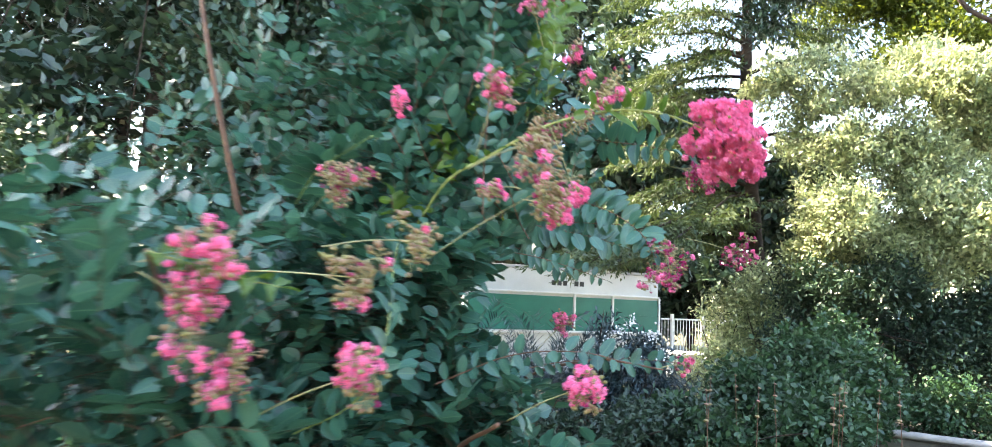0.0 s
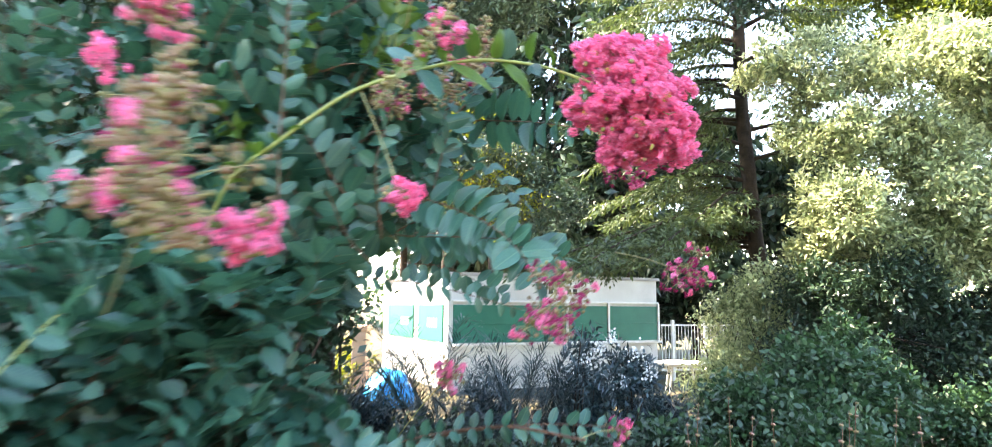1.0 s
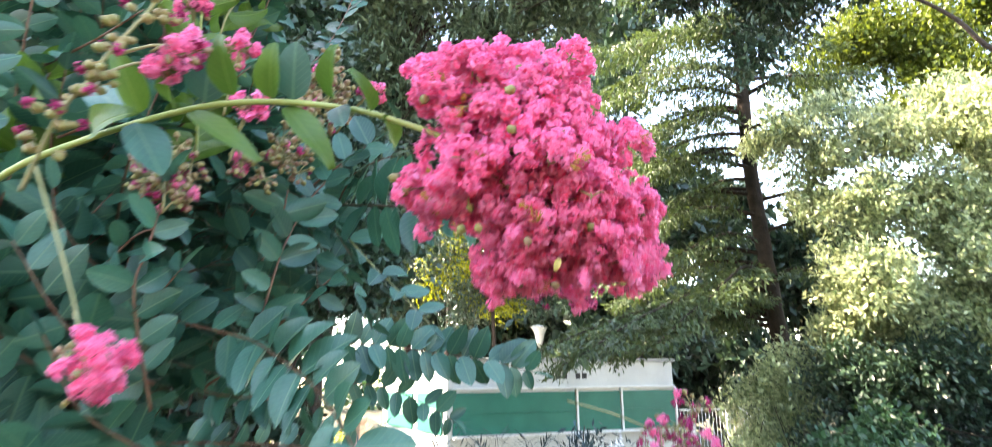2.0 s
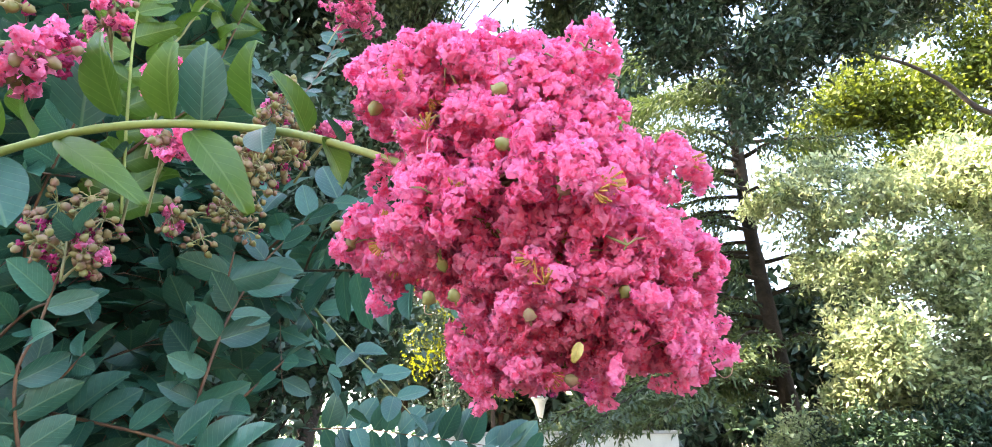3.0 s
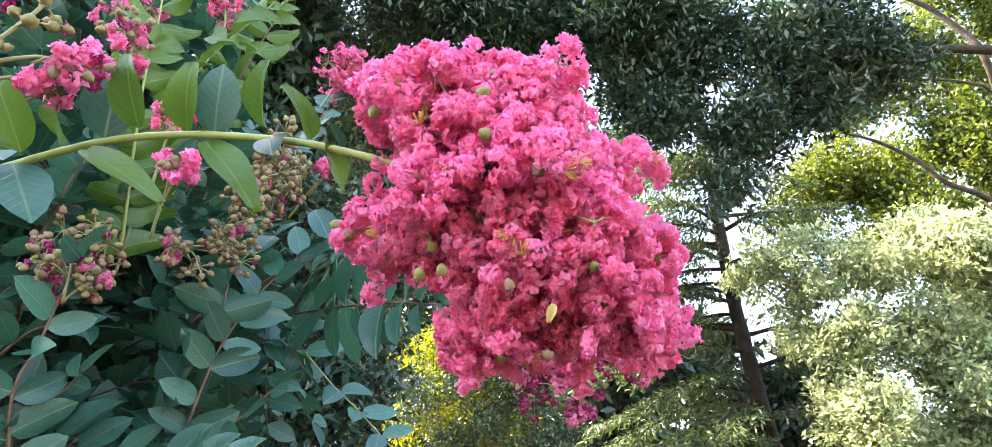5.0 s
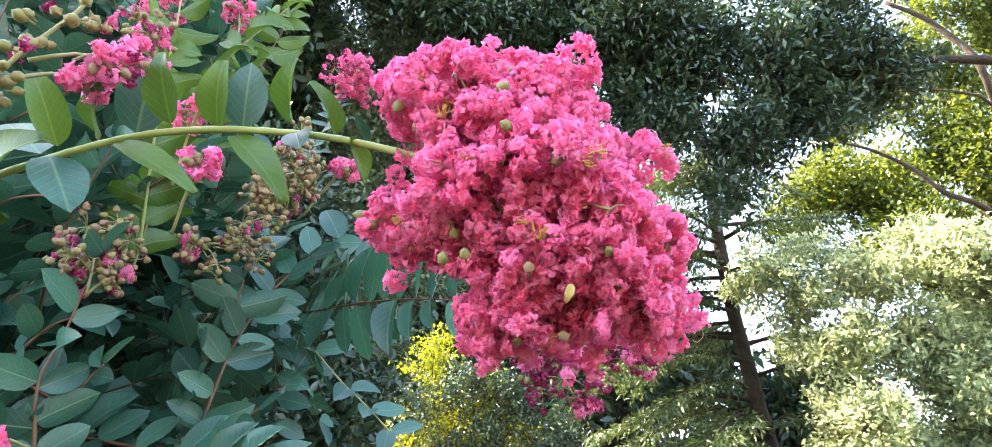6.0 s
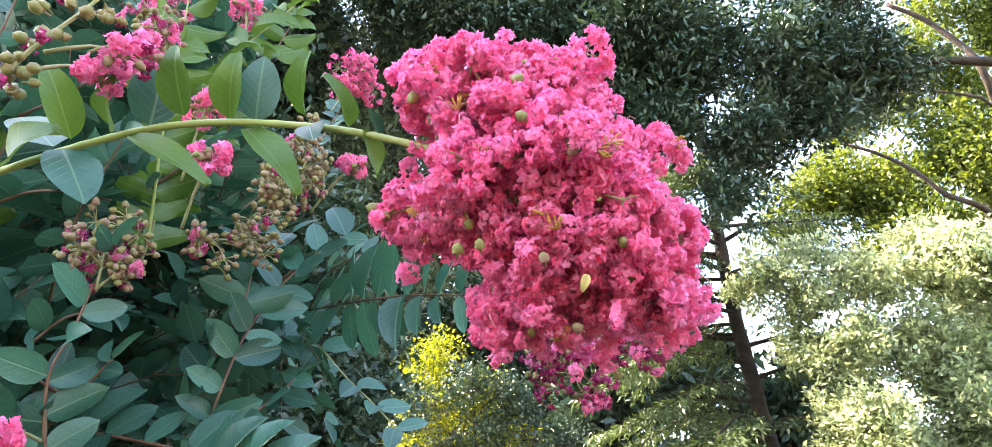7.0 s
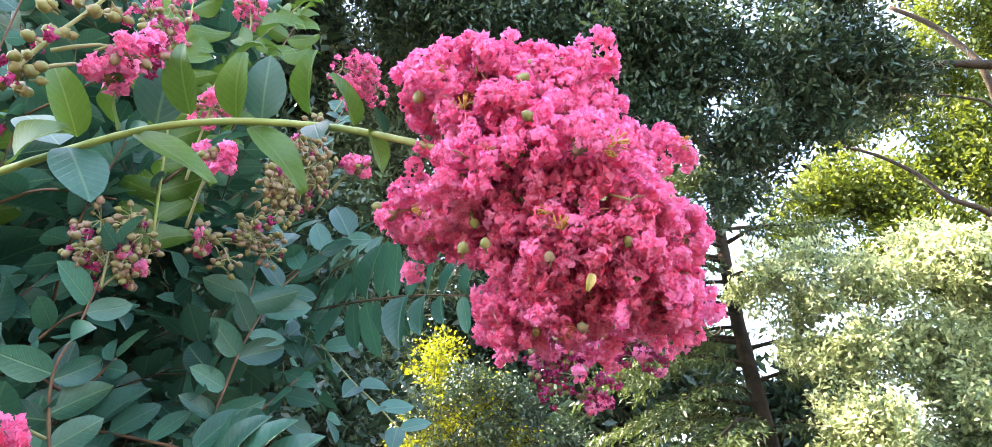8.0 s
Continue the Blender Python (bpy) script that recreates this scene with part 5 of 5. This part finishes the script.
def great_flower_head(shrub):
    """The big hanging head, out of three tiers of rounded lumps, wider and heavier to the lower right."""
    rng = random.Random(17)
    lumps = []
    # tier: centre, half width, half depth, half height, lumps, lump radius
    core = []
    for c, w, d, h, n, r in (
            ((0.761, 2.249, 2.306), 0.022, 0.033, 0.007, 5, 0.021),
            ((0.815, 2.253, 2.313), 0.056, 0.044, 0.009, 11, 0.021),
            ((0.875, 2.256, 2.315), 0.039, 0.039, 0.009, 8, 0.021),
            ((0.863, 2.253, 2.293), 0.055, 0.033, 0.015, 8, 0.021),
            ((0.828, 2.246, 2.257), 0.063, 0.050, 0.013, 12, 0.021),
            ((0.895, 2.255, 2.268), 0.023, 0.033, 0.009, 5, 0.021),
            ((0.843, 2.245, 2.209), 0.082, 0.055, 0.012, 14, 0.021),
            ((0.937, 2.277, 2.227), 0.021, 0.033, 0.008, 5, 0.021),
            ((0.731, 2.297, 2.205), 0.016, 0.033, 0.013, 5, 0.021),
            ((0.794, 2.271, 2.188), 0.031, 0.039, 0.012, 7, 0.021),
            ((0.877, 2.271, 2.173), 0.081, 0.055, 0.014, 14, 0.021),
            ((0.89, 2.307, 2.149), 0.074, 0.055, 0.017, 13, 0.021),
            ((0.965, 2.36, 2.138), 0.022, 0.033, 0.025, 8, 0.021),
            ((0.959, 2.329, 2.178), 0.020, 0.033, 0.011, 5, 0.021),
            ((0.842, 2.344, 2.123), 0.046, 0.044, 0.011, 8, 0.021),
            ((0.904, 2.361, 2.123), 0.038, 0.039, 0.011, 6, 0.021),
            ((0.806, 2.351, 2.120), 0.013, 0.033, 0.009, 3, 0.021)):
        core += [(Vector(c), w, d, h)] * n
        for i in range(n):
            a = 2 * math.pi * (i + rng.uniform(-0.2, 0.2)) / n
            k = rng.uniform(0.55, 1.05)
            lumps.append((c[0] + w * k * math.cos(a), c[1] + d * k * math.sin(a), c[2] + rng.uniform(-1, 1) * h, r * rng.uniform(0.8, 1.15)))
    great = flower_head(shrub, 18, (0.775, 2.25, 2.24), lumps, 800, 50, 0, "great crinkled bright pink flower head", GREEN_CAPSULES, inner=0.6, stamens=0.05)
    # large capsules and stamen tufts that stand out of the flowers
    for p in ((0.885, 2.188, 2.204), (0.885, 2.19, 2.197), (0.799, 2.215, 2.332), (0.808, 2.215, 2.325), (0.851, 2.215, 2.308), (0.859, 2.215, 2.297), (0.806, 2.228, 2.142), (0.787, 2.235, 2.143), (0.856, 2.228, 2.126), (0.767, 2.22, 2.262), (0.919, 2.245, 2.142), (0.877, 2.3, 2.091)):
        attach(new("seed_capsule", rng.choice(CAPSULES + GREEN_CAPSULES)), great).matrix_basis = spun(Vector(p) + Vector((0, 0.004, 0)), (rng.gauss(0, 0.5), -1, rng.gauss(0.3, 0.5)), rng, rng.uniform(0.75, 0.95))
    for p in ((0.812, 2.203, 2.205), (0.868, 2.22, 2.142), (0.795, 2.2, 2.25)):
        attach(new("stamen_tuft", STAMENS), great).matrix_basis = spun(p, (0.1, -1, 0.4), rng, 0.9)
    # the filling of the head, too close together to tell apart
    vs, fs, k = [], [], 0
    for _ in range(880):
        c, w, d, h = rng.choice(core)
        a, q = rng.uniform(0, 6.283), math.sqrt(rng.random()) * 1.08
        p = Vector((c.x + w * q * math.cos(a), c.y + d * q * math.sin(a), c.z + rng.gauss(0, 1.0) * (h + 0.006)))
        v, f = rng.choice(FILLING)
        m = np.array(spun(p, Vector((rng.gauss(0, 1), rng.gauss(-0.6, 1), rng.gauss(0.4, 1))), rng, rng.uniform(0.7, 1.0)))
        vs.append(v @ m[:3, :3].T + m[:3, 3])
        fs.append(f + k)
        k += len(v)
    tagged(part("flower_filling", mesh_from("flower_filling", np.concatenate(vs), np.concatenate(fs), None, PINK), None, great), kind="stuff")
    leaf((0.888, 2.222, 2.105), (-0.4, -0.1, -1.0), (0.2, -1.0, 0.1), 0.014, 0.007, mesh_from("leaf", *YOUNG_LEAVES[3], DRYLEAF), great)
    return great


def other_heads(shrub):
    rng = random.Random(23)

    def head(centre, spread_by, n, r, flowers, capsules, faded, start):
        flower_head(shrub, rng.randrange(9999), start, lumps_round(rng, centre, spread_by, n, r, (1, 1, 1.25)), flowers, int(capsules * 2.0), faded, "flower head gone partly to seed" if capsules > flowers else "bright pink flower head", inner=0.3)

    # centre, spread, lumps, lump radius, flowers, capsules, faded flowers, start of the stalk
    head((0.87, 2.77, 2.175), 0.06, 9, 0.032, 14, 28, 110, (0.75, 2.85, 2.24))
    head((0.96, 2.74, 2.2), 0.045, 7, 0.03, 8, 16, 70, (0.8, 2.84, 2.23))
    head((0.2, 3.52, 3.45), 0.085, 13, 0.05, 170, 16, 90, (0.14, 3.45, 3.25))
    head((0.437, 2.424, 2.386), 0.014, 3, 0.018, 9, 6, 0, (0.36, 2.5, 2.33))
    head((0.374, 2.479, 2.506), 0.014, 3, 0.02, 10, 4, 0, (0.33, 2.52, 2.42))
    head((0.532, 2.663, 2.515), 0.012, 3, 0.016, 7, 6, 0, (0.45, 2.7, 2.45))
    head((0.487, 2.62, 2.482), 0.065, 11, 0.026, 3, 62, 9, (0.41, 2.7, 2.5))
    head((0.445, 2.583, 2.431), 0.04, 8, 0.024, 2, 44, 4, (0.38, 2.68, 2.42))
    head((0.294, 2.65, 2.377), 0.012, 2, 0.014, 5, 2, 0, (0.24, 2.7, 2.4))
    head((0.342, 2.671, 2.391), 0.06, 9, 0.024, 1, 48, 3, (0.25, 2.7, 2.41))
    head((0.227, 2.519, 2.33), 0.055, 11, 0.026, 1, 58, 24, (0.24, 2.52, 2.26))
    head((0.26, 2.545, 2.275), 0.025, 4, 0.016, 3, 14, 2, (0.235, 2.525, 2.26))
    head((0.483, 2.194, 2.36), 0.016, 4, 0.018, 9, 3, 5, (0.43, 2.16, 2.33))
    head((0.453, 2.2, 2.335), 0.008, 2, 0.012, 4, 3, 3, (0.42, 2.16, 2.31))
    head((0.375, 2.27, 2.03), 0.012, 2, 0.02, 8, 0, 0, (0.28, 2.45, 2.05))
    head((0.253, 2.731, 2.976), 0.03, 5, 0.03, 16, 12, 8, (0.27, 2.7, 2.85))
    head((0.15, 2.6, 2.85), 0.04, 6, 0.03, 14, 16, 14, (0.2, 2.6, 2.65))
    head((0.33, 2.42, 2.59), 0.03, 5, 0.026, 8, 16, 14, (0.28, 2.5, 2.5))
    head((0.27, 1.57, 1.91), 0.085, 12, 0.03, 8, 90, 22, (-0.1, 1.95, 1.75))
    head((0.295, 1.7, 1.865), 0.035, 6, 0.026, 30, 18, 4, (0.2, 1.7, 1.9))
    head((0.135, 1.62, 1.905), 0.03, 4, 0.022, 12, 20, 4, (0.2, 1.65, 1.92))
    head((0.235, 1.6, 2.03), 0.045, 7, 0.024, 2, 52, 4, (0.05, 1.7, 1.98))
    head((-0.264, 1.639, 1.909), 0.07, 10, 0.032, 5, 80, 44, (-0.55, 2.1, 1.9))
    head((0.124, 1.714, 2.215), 0.05, 7, 0.03, 22, 40, 6, (0.05, 1.85, 2.05))
    head((-0.25, 2.087, 2.273), 0.03, 5, 0.03, 26, 4, 0, (-0.4, 2.3, 2.2))
    head((-0.019, 1.407, 1.757), 0.06, 8, 0.026, 2, 54, 0, (-0.3, 1.6, 1.75))
    head((-0.05, 1.13, 1.655), 0.06, 8, 0.026, 5, 46, 4, (-0.45, 1.25, 1.66))
    head((-0.05, 1.2, 1.47), 0.055, 8, 0.034, 34, 50, 6, (-0.35, 1.35, 1.35))
    head((0.37, 1.56, 1.43), 0.05, 8, 0.03, 34, 36, 6, (0.18, 1.75, 1.32))
    head((1.051, 2.95, 1.905), 0.085, 10, 0.034, 14, 14, 90, (0.85, 3.05, 1.95))
    head((0.67, 2.42, 1.78), 0.095, 14, 0.034, 18, 50, 100, (0.68, 2.44, 1.86))
    head((0.345, 2.29, 2.01), 0.038, 6, 0.025, 32, 8, 4, (0.245, 2.268, 2.254))
    head((0.305, 3.05, 1.556), 0.05, 6, 0.03, 22, 16, 16, (0.1, 3.08, 1.3))
    head((-0.365, 1.2, 1.7), 0.06, 8, 0.036, 40, 46, 8, (-0.55, 1.25, 1.68))
    head((-0.37, 1.2, 1.59), 0.085, 11, 0.04, 56, 56, 14, (-0.55, 1.25, 1.66))
    head((-0.32, 1.21, 1.46), 0.055, 7, 0.034, 22, 34, 8, (-0.5, 1.25, 1.6))
    head((0.85, 3.1, 1.37), 0.04, 5, 0.028, 12, 20, 14, (0.74, 2.99, 1.37))


def seed_stalk(shrub):
    """A thick fruiting stalk close to the path, hung with large green capsules."""
    rng = random.Random(29)
    ob, line = twig("seed_stalk", [(0.3, 2.2, 2.2), (0.38, 2.152, 2.265), (0.406, 2.151, 2.294), (0.429, 2.152, 2.331), (0.464, 2.158, 2.38), (0.489, 2.16, 2.427)], 0.0026, 0.0016, PALESTEM, shrub, "pale fruiting stalk")
    for i in range(6, len(line), 1):
        for _ in range(2):
            d = Vector((rng.gauss(0, 1), rng.gauss(0, 1), rng.gauss(0.3, 0.8))).normalized()
            p = line[i] + d * rng.uniform(0.01, 0.03)
            attach(new("seed_capsule", rng.choice(GREEN_CAPSULES)), ob).matrix_basis = spun(p, d, rng, rng.uniform(0.8, 1.2))
            if rng.random() < 0.25:
                attach(new("faded_flower", rng.choice(FADED)), ob).matrix_basis = spun(p + d * 0.006, d, rng, 0.9)


def clear_of_views(p):
    """True where leaves may hang: limits fitted to the camera's views, off its walk, the opening under the arching stem
    and right of the shrub.
    """
    x, y, z = p
    if z > 2.55 and x > 0.26 - 0.45 * (y - 2.75):
        return False
    if y < 2.0 and x > -0.42 + 0.12 * y:
        return False
    if z > 1.9 and y < 2.85 and (x > 0.02 or y < 2.5):
        return False
    if 1.42 < z < 1.86:
        return y < 1.8 or x < (0.1 if z > 1.72 else -0.05) - 0.28 * (y - 2.5)
    if z <= 1.42:
        return x < 0.3 - 0.5 * (y - 2.5)
    if z < 2.05:
        return x < 0.4 - 0.33 * (y - 2.5)
    return x < (0.5 if y < 2.75 else 0.5 - 0.3 * (y - 2.75))


def leaf_mass(shrub):
    """The mass of leafy shoots inside and behind, in parts by stem."""
    rng = np.random.default_rng(91)
    for cx, cy, cz, rx, ry, rz, n in (
        (-0.95, 2.6, 2.0, 0.65, 0.7, 1.1, 480),
        (-0.3, 2.95, 2.5, 0.45, 0.35, 0.7, 330),
        (0.0, 3.1, 2.85, 0.38, 0.4, 0.55, 190),
        (-0.6, 2.4, 0.9, 0.8, 0.6, 0.5, 360),
        (0.15, 2.6, 1.0, 0.5, 0.5, 0.34, 190),
        (-1.4, 1.5, 1.6, 0.55, 0.8, 1.0, 400),
        (-0.12, 2.75, 2.15, 0.24, 0.3, 0.35, 100),
        (-0.75, 1.5, 1.2, 0.35, 0.4, 0.5, 180),
        (-1.0, 3.2, 1.5, 0.6, 0.4, 0.7, 300),
        (-1.9, 2.9, 1.4, 0.6, 0.5, 0.8, 220),
        (-0.3, 2.6, 1.64, 0.4, 0.28, 0.34, 330),
        (-0.22, 2.95, 1.62, 0.2, 0.18, 0.2, 110),
    ):
        at, along, face, runs = [], [], [], []
        tries = 0
        while len(runs) < n and tries < n * 8:
            tries += 1
            d = unit(rng.normal(size=3)) * rng.random() ** 0.4
            o = np.array((cx, cy, cz)) + d * (rx, ry, rz)
            t = unit(d * (1, 1, 0.5) + rng.normal(size=3) * 0.45 + (0.1, -0.2, 0.25))
            L = rng.uniform(0.16, 0.34)
            tip = o + t * L + np.array((0, 0, -0.25 * L * rng.random()))
            if not (clear_of_views(o) and clear_of_views(tip)):
                continue
            line = spline([tuple(o), tuple(o + t * L * 0.5 + (0, 0, 0.015)), tuple(tip)], 0.025)
            runs.append((line[::3] + [line[-1]], 0.0017, 0.0008, 3))
            s = unit(np.cross(t, (0.1, 0, 1)))
            roll = rng.normal() * 0.5
            s = unit(s * math.cos(roll) + np.cross(t, s) * math.sin(roll))
            nn = np.cross(s, t)
            nn = nn if nn[2] > 0 else -nn
            for q in line[2::2]:
                for sg in (-1, 1):
                    at.append(tuple(q))
                    along.append(s * sg + t * rng.uniform(0.3, 0.8) + nn * rng.uniform(-0.2, 0.4) + rng.normal(size=3) * 0.15)
                    face.append(nn + rng.normal(size=3) * 0.3)
        long = rng.uniform(0.06, 0.092, len(at))
        wood = part("shoot_mass", tubes("shoot_mass", runs, REDSTEM), None, shrub)
        tagged(wood, kind="stuff")
        tagged(part("foliage", scattered("foliage", FINE if cx > -0.9 else MIDDLE, np.array(at), np.array(along), np.array(face), long, long * rng.uniform(0.52, 0.66, len(at)), MYRTLE), None, wood), kind="stuff")


SHOOTS += TALL_SHOOTS + FRONT_SHOOTS + NEAR_SHOOTS
shrub = myrtle()
great_flower_head(shrub)
other_heads(shrub)
seed_stalk(shrub)
leaf_mass(shrub)
